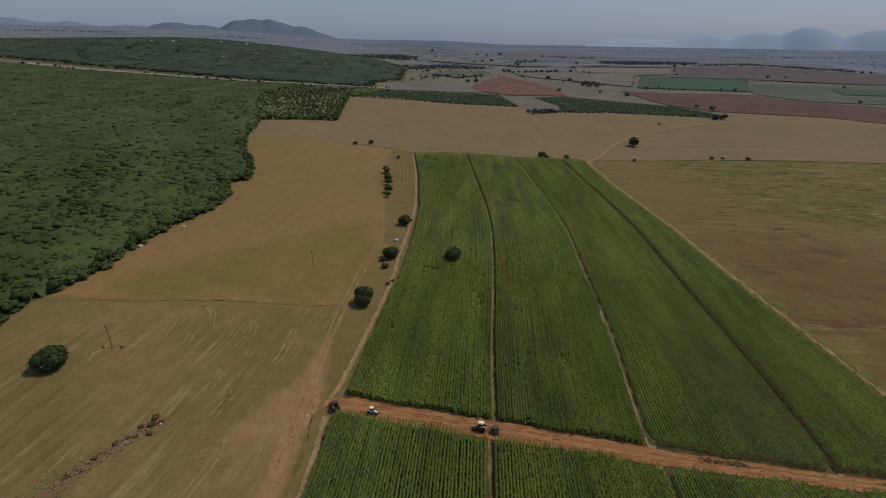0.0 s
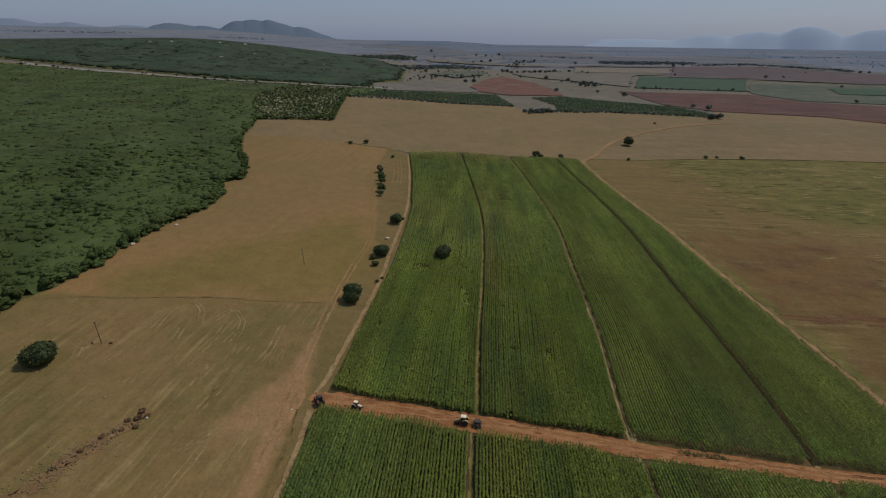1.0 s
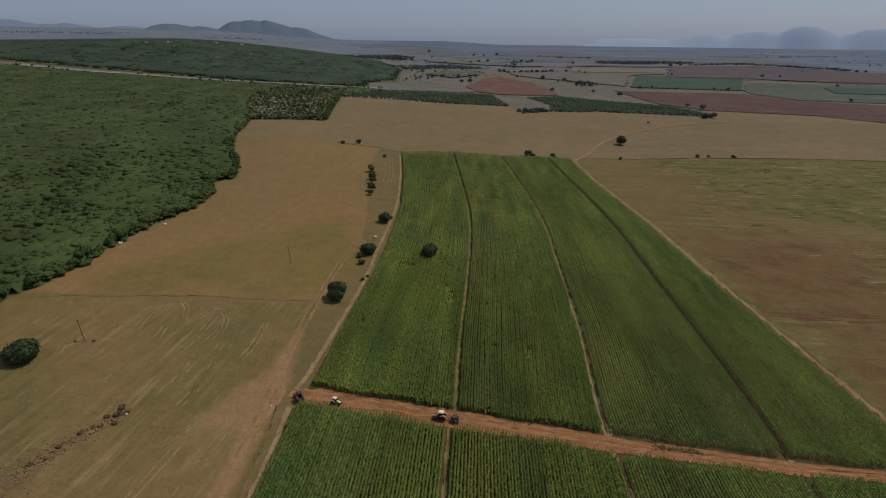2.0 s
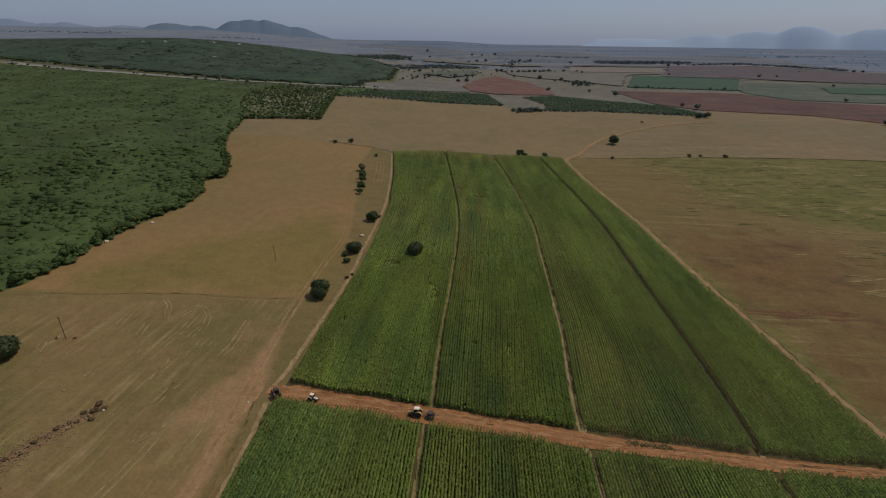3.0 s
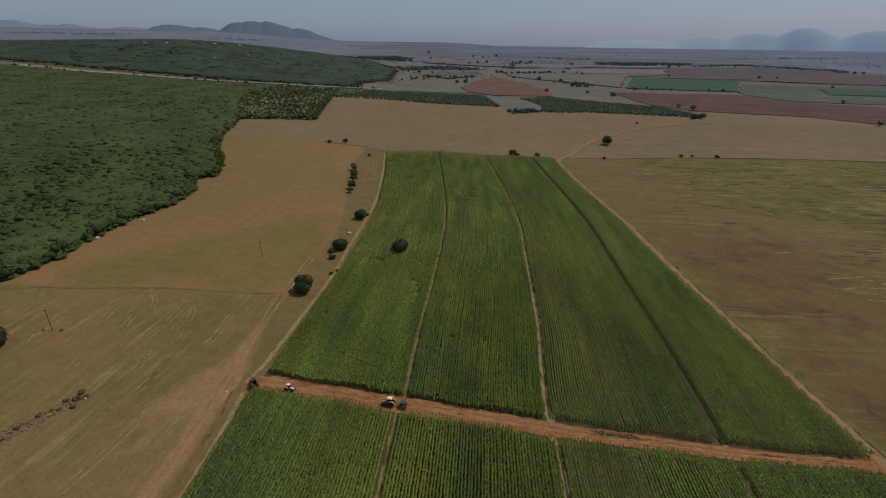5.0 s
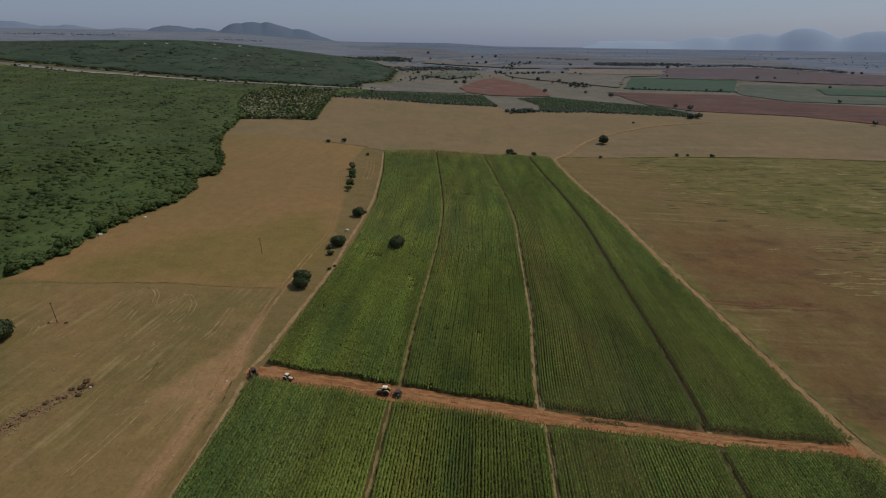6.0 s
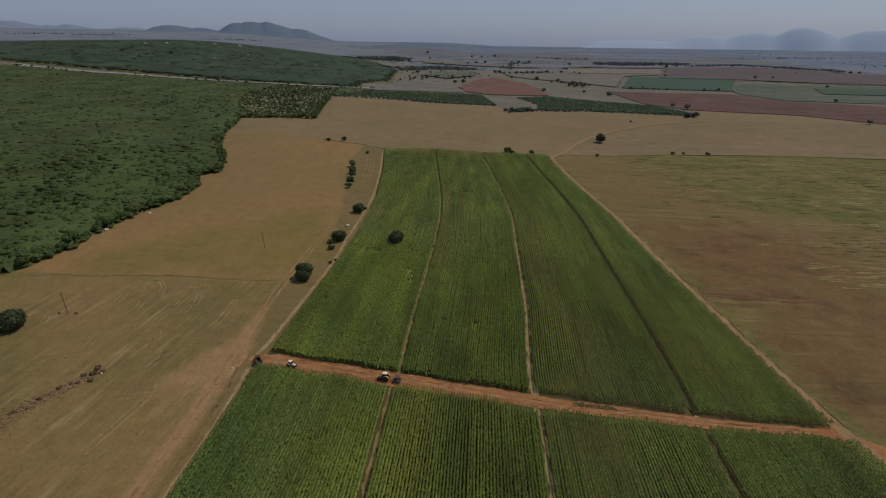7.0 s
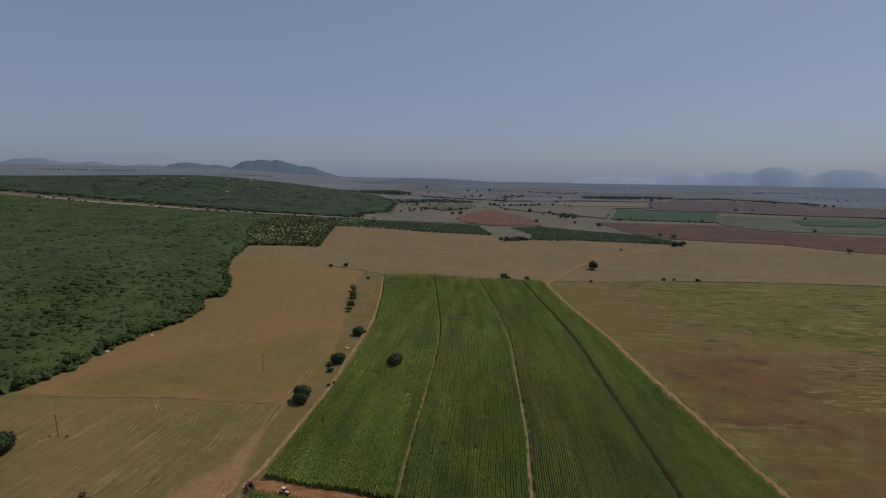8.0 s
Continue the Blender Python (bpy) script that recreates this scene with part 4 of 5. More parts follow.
# ---- trees ----
def ico(radius=1.0, sub=1):
    bm = bmesh.new()
    bmesh.ops.create_icosphere(bm, subdivisions=sub, radius=radius)
    v = np.array([p.co[:] for p in bm.verts])
    f = np.array([[p.index for p in q.verts] for q in bm.faces])
    bm.free()
    return v, f


ICO1, ICO2 = ico(1, 1), ico(1, 2)


def crown_mesh(rng, radius, height, lumps, tufts, leaf, flat=0.62, core=ICO1, spread=0.62):
    """A crown: lumps of foliage gathered round the middle, rough with leaf clumps that stand off them."""
    verts, faces, count = [], [], 0
    lump = []
    for k in range(lumps):
        a, q = rng.uniform(0, 2 * np.pi), math.sqrt(rng.uniform(0, 1)) * spread
        c = np.array([math.cos(a) * q * radius, math.sin(a) * q * radius, height * (0.5 + rng.uniform(-0.22, 0.25) * (1.2 - q))])
        s = radius * rng.uniform(0.38, 0.58)
        lump.append((c, s))
        v = core[0] * s * np.array([1, 1, flat]) * rng.uniform(0.78, 1.02, (len(core[0]), 1)) + c
        verts.append(v)
        faces.append(core[1] + count)
        count += len(v)
    if tufts:
        pick = rng.integers(0, lumps, tufts)
        d = rng.normal(0, 1, (tufts, 3))
        d /= np.linalg.norm(d, axis=1)[:, None]
        d[:, 2] = np.abs(d[:, 2]) * 0.9 + d[:, 2] * 0.1
        c = np.array([lump[i][0] for i in pick])
        s = np.array([lump[i][1] for i in pick])
        p = c + d * s[:, None] * np.array([1, 1, flat]) * rng.uniform(0.9, 1.16, (tufts, 1))
        u = np.cross(d, rng.normal(0, 1, (tufts, 3)))
        u /= np.linalg.norm(u, axis=1)[:, None]
        w = np.cross(d, u) + d * rng.uniform(-0.7, 0.7, (tufts, 1))
        e = leaf * rng.uniform(0.6, 1.3, (tufts, 1))
        quad = np.stack([p - u * e, p - w * e * 0.7, p + u * e, p + w * e * 0.7], 1)
        verts.append(quad.reshape(-1, 3))
        i = count + 4 * np.arange(tufts)
        faces.append(np.stack([i, i + 1, i + 2, i, i + 2, i + 3], 1).reshape(-1, 3))
    return np.concatenate(verts), np.concatenate(faces)


def branch(bm, p0, p1, r0, r1, sides=7):
    axis = (p1 - p0).normalized()
    u = axis.orthogonal().normalized()
    w = axis.cross(u)
    rings = []
    for p, r in ((p0, r0), (p0.lerp(p1, 0.5) + u * r0 * 0.3, (r0 + r1) / 2), (p1, r1)):
        rings.append([bm.verts.new(p + (u * math.cos(t) + w * math.sin(t)) * r) for t in (2 * math.pi * k / sides for k in range(sides))])
    for a, b in zip(rings, rings[1:]):
        for k in range(sides):
            bm.faces.new((a[k], a[(k + 1) % sides], b[(k + 1) % sides], b[k]))
    bm.faces.new(rings[-1])
    bm.faces.new(rings[0][::-1])


def tree(name, seed, radius, height, mat, label, category="tree", group="", lumps=11, tufts=1500, leaf=0.34, trunk=0.24, flat=0.7, spread=0.62):
    """A tree at the origin: a tapered trunk with limbs, and a crown."""
    rng = np.random.default_rng(seed)
    root = tagged(new(name), label, category, group)
    bm = bmesh.new()
    fork = Vector((rng.normal(0, 0.1), rng.normal(0, 0.1), height * 0.3))
    branch(bm, Vector((0, 0, -0.4)), fork, trunk, trunk * 0.75, 9)
    for k in range(5):
        a = k * 1.26 + rng.uniform(-0.3, 0.3)
        q = radius * rng.uniform(0.3, 0.55)
        branch(bm, fork - Vector((0, 0, 0.1)), Vector((math.cos(a) * q, math.sin(a) * q, height * rng.uniform(0.5, 0.68))), trunk * 0.5, trunk * 0.16, 6)
    part("trunk", bm, BARK, root)
    v, f = crown_mesh(rng, radius, height * 1.06, lumps, tufts, leaf, flat, ICO2, spread)
    v[:, 2] = np.maximum(v[:, 2], height * 0.08)
    np_part("crown", v, f, mat, root)
    return root


def stand(ob, x, y, turn=0.0, scale=1.0, lift=0.15):
    ob.matrix_basis = pose(x, y, gz(x, y) + lift, 0, 0, turn) @ Matrix.Diagonal((scale, scale, scale, 1))
    return ob


def again(ob, x, y, turn=0.0, scale=1.0, lift=0.15, label="", stretch=1.0):
    c = copy_thing(ob, Matrix())
    c.matrix_basis = pose(x, y, gz(x, y) + lift, 0, 0, turn) @ Matrix.Diagonal((scale, scale, scale * stretch, 1))
    return tagged(c, label)


# single trees round the maize
stand(tree("thorn_tree", 1, 3.9, 6.0, THORN, "dense dark green thorn tree beside the farm track", lumps=18, tufts=3000, flat=1.05, leaf=0.3, spread=0.5), -44.2, 161.0)
stand(tree("thorn_tree", 2, 3.7, 4.8, THORN, "dark rounded thorn tree on the grass verge", lumps=16, tufts=2600, flat=0.9, leaf=0.3, spread=0.58), -41.6, 201.6)
stand(tree("thorn_tree", 3, 3.2, 4.8, THORN, "small dark thorn tree at the maize edge", lumps=15, tufts=2200, flat=1.0, leaf=0.3, spread=0.5), -41.6, 242)
stand(tree("field_tree", 4, 3.9, 6.2, THORN, "single dark tree standing in the maize", lumps=20, tufts=3200, flat=1.05, leaf=0.3, spread=0.5), -15.5, 203)
stand(tree("round_bush", 5, 4.5, 5.0, THORN, "large rounded dark green bush in dry grass", "bush", lumps=22, tufts=3600, flat=0.95, leaf=0.3, spread=0.52), -117.5, 111.3)
stand(tree("far_tree", 6, 5.4, 8.0, THORN, "broad dark tree with a clear trunk on the crest", lumps=11, tufts=1800, leaf=0.5, trunk=0.4), 136, 494)
SHRUB = stand(tree("shrub", 7, 1.7, 1.9, THORN, "low dark shrub on the grass verge", "shrub", "shrubs on the verge", lumps=7, tufts=420, leaf=0.26, trunk=0.06), -42.0, 191.5)
DRY = stand(tree("dry_shrub", 8, 1.5, 1.4, DRY_LEAF, "low brownish shrub in dry grass", "shrub", "dry shrubs", lumps=6, tufts=380, leaf=0.22, trunk=0.05), -80, 95, 0, 0.65)
TALL = stand(tree("slender_tree", 9, 2.8, 5.0, BUSH, "small olive-green tree on the verge", "tree", "trees on the verge", lumps=9, tufts=1000, leaf=0.32, trunk=0.14), -58, 292)
for x, y, s in ((-38.5, 177, 0.55), (-37.3, 180, 0.5), (-39.5, 247, 0.9), (-44.6, 197, 0.8), (-29, 251, 0.8), (-27, 180, 0.7), (-10, 203, 0.8), (-14.5, 207, 0.6),
                (191, 453, 1.3), (201, 455, 1.0), (222, 455, 1.3), (122, 436, 1.0), (44, 423, 2.2), (48, 421, 1.6), (65, 425, 1.6), (-106, 414, 1.3), (-95, 421, 1.6), (-66, 379, 1.0), (14, 312, 0.9), (193, 604, 1.0)):
    again(SHRUB, x, y, x * 37 % 360, s)
stand(tree("olive_tree", 10, 3.0, 5.2, OLIVE_LEAF, "thin olive-brown tree on the verge", "tree", "trees on the verge", lumps=8, tufts=700, leaf=0.36, trunk=0.14), -67, 335)
for x, y, s in ((-57, 284, 0.7), (-61, 308, 0.9), (-62.5, 316, 1.0), (-64.5, 326, 0.7)):
    again(TALL, x, y, x * 37 % 360, s)
for x, y, s in ((-80.5, 97.5, 0.65), (-82, 94, 0.5), (-79, 92.5, 0.5), (-84.5, 88.5, 0.5), (-78.6, 96.4, 0.45), (-81.4, 91, 0.4), (-86, 84, 0.45), (-88, 78.5, 0.4), (-83, 90.4, 0.35), (-106, 123, 0.35), (-111, 122, 0.3)):
    again(DRY, x, y, x * 53 % 360, s)


# ---- woodland ----
def scatter(poly, cell, rng, keep=None):
    xs, ys = [p[0] for p in poly], [p[1] for p in poly]
    gx, gy = np.meshgrid(np.arange(min(xs), max(xs), cell), np.arange(min(ys), max(ys), cell))
    x = gx.ravel() + rng.uniform(-0.48, 0.48, gx.size) * cell
    y = gy.ravel() + rng.uniform(-0.48, 0.48, gx.size) * cell
    ok = inside(x, y, poly)
    if keep is not None:
        ok &= keep(x, y)
    return x[ok], y[ok]


def woods(name, x, y, templates, rng, mat, label, low=0.7, high=1.35, sink=0.3, category="woodland", even=False):
    """Many small trees as one mass; each takes one of a few crowns, turned and scaled."""
    pick = rng.integers(0, len(templates), len(x))
    scale = rng.uniform(low, high, len(x)) * (1 + 0.25 * np.array([noise.noise((float(a) * 0.03, float(b) * 0.03, 2)) for a, b in zip(x, y)]))
    tall = rng.uniform(0.93, 1.07, len(x)) if even else scale * rng.uniform(0.8, 1.2, len(x))
    turn = rng.uniform(0, 2 * np.pi, len(x))
    z = ground(x, y) - sink
    verts, faces, count = [], [], 0
    for k, (tv, tf) in enumerate(templates):
        s = pick == k
        n = int(s.sum())
        c, w = np.cos(turn[s])[:, None] * scale[s][:, None], np.sin(turn[s])[:, None] * scale[s][:, None]
        vx = tv[:, 0] * c - tv[:, 1] * w + x[s][:, None]
        vy = tv[:, 0] * w + tv[:, 1] * c + y[s][:, None]
        vz = tv[:, 2] * tall[s][:, None] + z[s][:, None]
        verts.append(np.stack([vx, vy, vz], -1).reshape(-1, 3))
        faces.append((tf[None] + (count + len(tv) * np.arange(n))[:, None, None]).reshape(-1, 3))
        count += n * len(tv)
    me = mesh_from(name, np.concatenate(verts), np.concatenate(faces), mat)
    me.polygons.foreach_set("use_smooth", np.ones(len(me.polygons), bool))
    return tagged(new(name, me), label, category, kind="stuff")


rng = np.random.default_rng(77)
NEAR_CROWNS = [crown_mesh(rng, 3.4, 2.9, 3, 18, 0.5, 0.4, spread=0.5) for _ in range(8)]
MID_CROWNS = [crown_mesh(rng, 5.8, 3.6, 1, 3, 0.7, 0.24, spread=0.1) for _ in range(8)]
HILL_CROWNS = [crown_mesh(rng, 12, 4.8, 1, 2, 1.3, 0.14, spread=0.1) for _ in range(8)]
PLAIN_CROWNS = [crown_mesh(rng, 3.4, 3.8, 1, 16, 1.2, 0.7, spread=0.2) for _ in range(6)]
TINY_CROWNS = [crown_mesh(rng, 2.2, 2.6, 1, 8, 0.9, 0.8, spread=0.2) for _ in range(4)]
WOOD = FOREST_EDGE + [(-135, 768), (-209, 737), (-333, 730), (-442, 772), (-576, 800), (-760, 820), (-1150, 812), (-1150, 60)]
CLEARING = [(-205, 487), (-179, 497), (-146, 506), (-170, 655), (-185, 735), (-260, 740), (-262, 620), (-240, 540)]


def in_sight(x, y):
    return np.degrees(np.arctan2(-x, y + 25)) < 56


x, y = scatter(WOOD, 3.4, rng, lambda x, y: in_sight(x, y) & (np.hypot(x, y) + rng.normal(0, 75, x.shape) < 400) & ~inside(x, y, CLEARING))
woods("woodland", x, y, NEAR_CROWNS, rng, BUSH, "dense green bushveld of low rounded trees", 0.85, 1.3)
x, y = scatter(WOOD, 5.6, rng, lambda x, y: in_sight(x, y) & (np.hypot(x, y) + rng.normal(0, 75, x.shape) >= 385) & ~inside(x, y, CLEARING))
woods("woodland", x, y, MID_CROWNS, rng, BUSH_HAZED, "dense green bushveld of low trees farther up the slope", 0.88, 1.2, even=True)


def undergrowth(name, poly, cell, keep, rise, mat, label):
    """The thicket between the trunks: one uneven leafy surface that comes down to the ground at its rim."""
    xs, ys = [p[0] for p in poly], [p[1] for p in poly]
    ax, ay = np.arange(min(xs), max(xs), cell), np.arange(min(ys), max(ys), cell)
    gx, gy = np.meshgrid(ax, ay)
    gx, gy = gx + rng.uniform(-0.3, 0.3, gx.shape) * cell, gy + rng.uniform(-0.3, 0.3, gx.shape) * cell
    ok = inside(gx.ravel(), gy.ravel(), poly).reshape(gx.shape) & keep(gx, gy)
    deep = ok.copy()
    for axis in (0, 1):
        for d in (-1, 1):
            deep &= np.roll(ok, d, axis)
    z = ground(gx, gy) - 0.2 + np.where(deep, rise * rng.uniform(0.55, 1.35, gx.shape), 0)
    rows, cols = gx.shape
    i, j = np.meshgrid(np.arange(rows - 1), np.arange(cols - 1), indexing="ij")
    quads = np.stack([i * cols + j, i * cols + j + 1, (i + 1) * cols + j + 1, (i + 1) * cols + j], -1).reshape(-1, 4)
    quads = quads[ok.ravel()[quads].all(1)]
    used, back = np.unique(quads, return_inverse=True)
    verts = np.stack([gx.ravel(), gy.ravel(), z.ravel()], -1)[used]
    tagged(new(name, mesh_from(name, verts, back.reshape(-1, 4), mat)), label, "thicket", kind="stuff")


undergrowth("thicket", WOOD, 1.8, lambda x, y: in_sight(x, y) & (np.hypot(x, y) < 410) & ~inside(x.ravel(), y.ravel(), CLEARING).reshape(x.shape), 2.2, BUSH, "dense leafy thicket between the bushveld trees")
undergrowth("thicket", WOOD, 2.6, lambda x, y: in_sight(x, y) & (np.hypot(x, y) > 400) & ~inside(x.ravel(), y.ravel(), CLEARING).reshape(x.shape), 2.6, BUSH_HAZED, "dense leafy thicket farther up the slope")
x, y = scatter(CLEARING, 4.3, rng)
woods("scrub", x, y, TINY_CROWNS, rng, BUSH_HAZED, "scattered green shrubs in a stony clearing", 0.6, 1.5, category="scrub")
HILL = [(-132, 800), (-209, 782), (-333, 786), (-442, 830), (-576, 856), (-760, 874), (-1150, 866), (-1400, 900), (-1500, 1300), (-1000, 1750), (-560, 1800), (-300, 1600), (-190, 1330), (-160, 1000), (-185, 884)]
x, y = scatter(HILL, 9.5, rng, lambda x, y: in_sight(x, y) & ((x < -175) | (y > 985)))
woods("hill_woodland", x, y, HILL_CROWNS, rng, HILL_BUSH, "dark green bush covering a long low hill", 0.8, 1.15, even=True)

pts = np.array(resample(WOOD_ROAD, 7))
keep = np.array([noise.noise((float(a) * 0.012, 1.7, 0)) for a, b in pts]) + rng.uniform(-0.3, 0.3, len(pts)) > -0.1
woods("roadside_scrub", pts[keep, 0] + rng.normal(0, 4, keep.sum()), pts[keep, 1] + rng.normal(-4, 6, keep.sum()), TINY_CROWNS, rng, HILL_BUSH, "dark shrubs growing over the gravel road", 0.9, 2.0, category="scrub")

undergrowth("thicket", HILL, 11.0, lambda x, y: in_sight(x, y) & ((x < -175) | (y > 985)), 3.8, HILL_BUSH, "dark leafy thicket over the long low hill")

# trees that stand out along the edge of the woodland
EDGE_TREE = tree("edge_tree", 21, 2.7, 3.9, BUSH, "low leafy bushveld tree at the edge of the woodland", "tree", "trees along the woodland edge", lumps=7, tufts=340, leaf=0.45, trunk=0.14)
stand(EDGE_TREE, -150, 122)
for i, (x, y) in enumerate(resample(FOREST_EDGE[1:], 4.6)[1:]):
    k = math.sin(i * 12.9898) * 43758.5453 % 1
    q = math.sin(i * 78.233) * 12543.21 % 1
    again(EDGE_TREE, x - 1.2 - 2.2 * q, y + 1.6 * (k - 0.5), 360 * k, 0.65 + 0.65 * q, 0.1, stretch=0.8 + 0.4 * k)

# ---- trees and hedges on the plain ----
PLAIN_TREE = tree("plain_tree", 31, 4.6, 6.5, FAR_LEAF, "dark rounded tree standing on the open plain", "tree", "trees on the plain", lumps=7, tufts=90, leaf=1.0, trunk=0.3)
stand(PLAIN_TREE, 245, 948, 0, 1.2)
PLACES = ("-276 2254 -266 2831 -208 2338 -141 1336 -113 1184 -102 1197 -83 1205 -125 1936 -39 2145 -7 2245 31 2333 -34 2740 12 2804 84 2932 146 2393 186 2513 232 2493 "
          "57 1660 74 1651 102 1635 126 1660 160 1692 176 1698 192 1702 210 1751 222 1755 274 1759 317 1771 322 1708 97 1416 162 1402 209 1345 225 1256 239 1177 215 1029 "
          "-35 1103 -18 1121 -47 1248 -24 1288 140 1030 391 2352 756 2234 823 2317 569 1660 1052 2329 812 1621 867 1635 330 1129 513 1147 815 1290 595 897 292 764 302 733 1286 1955 1316 1958 "
          "1212 2133 272 648 465 622")
PLACES = [float(v) for v in PLACES.split()]
for i, (x, y) in enumerate(zip(PLACES[::2], PLACES[1::2])):
    k = math.sin(i * 12.9898) * 43758.5453 % 1
    again(PLAIN_TREE, x, y, 360 * k, (0.75 + 0.5 * k) * (0.95 + max(0, y - 900) / 2600), 0.5)
rng = np.random.default_rng(5)


def hedge(name, line, width, cell, label, mat=FAR_LEAF, scale=1.0):
    """A belt of trees or bushes along a line in plan."""
    pts = np.array(resample(line, cell))
    x, y = pts[:, 0] + rng.normal(0, width, len(pts)), pts[:, 1] + rng.normal(0, width, len(pts))
    woods(name, x, y, PLAIN_CROWNS, rng, mat, label, 0.8 * scale, 1.4 * scale, category="hedge")


hedge("hedge", [(54, 636), (70, 652), (92, 666)], 4, 1.2, "dense dark hedge at the field corner", FAR_LEAF, 1.2)
hedge("hedge", [(92, 666), (158, 690), (283, 662)], 1.2, 3.0, "low hedge along the far edge of the crest", FAR_LEAF, 0.7)
hedge("hedge", [(-168, 656), (-110, 668), (-37, 668), (41, 688)], 1.2, 3.0, "low hedge along the head of the field", FAR_LEAF, 0.6)
hedge("hedge", [(272, 652), (288, 668)], 3, 1.5, "clump of dark bushes at the end of the hedge", FAR_LEAF, 1.3)
hedge("tree_belt", [(105, 1982), (146, 2380), (232, 2490)], 14, 12, "belt of trees on the plain", FAR_LEAF, 1.7)
hedge("tree_belt", [(74, 1651), (145, 1684), (230, 1755)], 10, 9, "broken belt of trees on the plain", FAR_LEAF, 1.5)
hedge("tree_belt", [(235, 1180), (225, 1256), (250, 1240), (205, 1340)], 12, 6, "loose thicket on the plain", FAR_LEAF, 1.5)
# Leaf colours of the far belts, with blue-grey haze painted in.
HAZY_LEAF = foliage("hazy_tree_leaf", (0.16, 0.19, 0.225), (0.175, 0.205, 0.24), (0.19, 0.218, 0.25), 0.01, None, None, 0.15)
HAZED_BELT_LEAF = foliage("hazed_belt_tree_leaf", (0.058, 0.078, 0.080), (0.070, 0.09, 0.092), (0.082, 0.102, 0.104), 0.01, None, None, 0.15)


def tree_belt(outline, cell, label, mat=HAZED_BELT_LEAF, share=0.85):
    """A long plantation on the plain, thinner in places, with an uneven edge."""
    x, y = scatter(outline, cell, rng, lambda x, y: rng.uniform(0, 1, x.shape) < share)
    woods("tree_belt", x, y, HILL_CROWNS, rng, mat, label, 1.1, 1.8, category="tree belt")


tree_belt([(508, 2440), (630, 2380), (919, 2440), (960, 2560), (730, 2590), (541, 2600)], 14, "long plantation far off on the plain, coloured slate-green for haze")
tree_belt([(865, 2330), (1095, 2419), (1193, 2255), (1252, 2100), (1298, 2010), (1350, 2080), (1290, 2260), (1150, 2480), (940, 2420)], 14, "dark tree belt behind the far ploughland")
tree_belt([(303, 2930), (434, 2850), (570, 2820), (580, 2870), (440, 2910), (310, 2990)], 18, "thin slate-green belt on the hazy plain", share=0.7)
tree_belt([(-207, 1330), (-136, 1568), (10, 1740), (10, 1800), (-82, 1772), (-152, 1700), (-243, 1428)], 13, "loose wood below the hill, coloured slate-green for haze", share=0.7)
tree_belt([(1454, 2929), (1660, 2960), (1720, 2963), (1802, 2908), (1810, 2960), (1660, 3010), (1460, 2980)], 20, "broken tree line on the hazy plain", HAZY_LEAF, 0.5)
hedge("tree_belt", [(324, 1166), (430, 1150), (537, 1128)], 3, 8, "thin line of bushes beside a green field", FAR_LEAF, 0.9)
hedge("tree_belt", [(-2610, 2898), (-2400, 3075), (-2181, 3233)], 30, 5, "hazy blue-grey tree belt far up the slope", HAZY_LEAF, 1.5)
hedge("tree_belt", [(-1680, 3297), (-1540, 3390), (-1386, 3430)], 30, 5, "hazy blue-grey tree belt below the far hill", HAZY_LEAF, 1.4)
x, y = scatter([(-502, 2311), (-369, 2400), (-286, 2280), (-242, 1948), (-368, 1713), (-520, 1900)], 17, rng)
woods("far_wood", x, y, HILL_CROWNS, rng, HILL_BUSH, "dark wood beyond the hill", 1.0, 1.4)
x, y = scatter([(-145, 1786), (-86, 1845), (16, 1843), (-29, 1646), (-203, 1428)], 15, rng, lambda x, y: rng.uniform(0, 1, x.shape) < 0.55)
woods("far_wood", x, y, HILL_CROWNS, rng, HILL_BUSH, "loose green wood on the plain", 0.7, 1.1)
x, y = scatter([(-190, 1330), (-203, 1428), (-29, 1646), (60, 1400), (-30, 1250), (-140, 1020), (-175, 990)], 26, rng, lambda x, y: rng.uniform(0, 1, x.shape) < 0.5)
woods("plain_scrub", x, y, PLAIN_CROWNS, rng, FAR_LEAF, "scattered trees below the hill", 0.7, 1.5, category="scrub")
x, y = scatter([(-300, 2700), (-50, 2000), (60, 1500), (500, 1700), (1500, 1500), (2300, 2300), (1500, 4200), (-900, 4300)], 60, rng, lambda x, y: np.array([noise.noise((float(a) * 0.004, float(b) * 0.0025, 3)) for a, b in zip(x, y)]) + rng.uniform(-0.4, 0.1, x.shape) > 0.2)
woods("plain_scrub", x, y, PLAIN_CROWNS, rng, FAR_LEAF, "scattered trees across the far plain", 0.8, 1.5, category="scrub")


# green crop stands behind the crest
def crop_block(name, poly, cell, label):
    x, y = scatter(poly, cell, rng)
    woods(name, x, y, CROP_TUFTS, rng, CROP_LEAF, label, 0.95, 1.1, 0.1, "crop", True)


CROP_LEAF = foliage("crop_leaf", (0.064, 0.098, 0.036), (0.072, 0.108, 0.040), (0.080, 0.118, 0.046), 0.02)
CROP_TUFTS = [crown_mesh(rng, 4.8, 2.0, 1, 2, 0.5, 0.16, spread=0.1) for _ in range(4)]
crop_block("crop_stand", [(-165, 662), (-154, 752), (20, 834), (41, 690), (-37, 671), (-137, 681)], 3.6, "dark green crop standing behind the tan crest")
crop_block("crop_stand", [(73, 829), (134, 903), (185, 842), (271, 766), (290, 697), (276, 667), (158, 695), (92, 676), (100, 740)], 3.6, "dark green crop beyond the hedge")


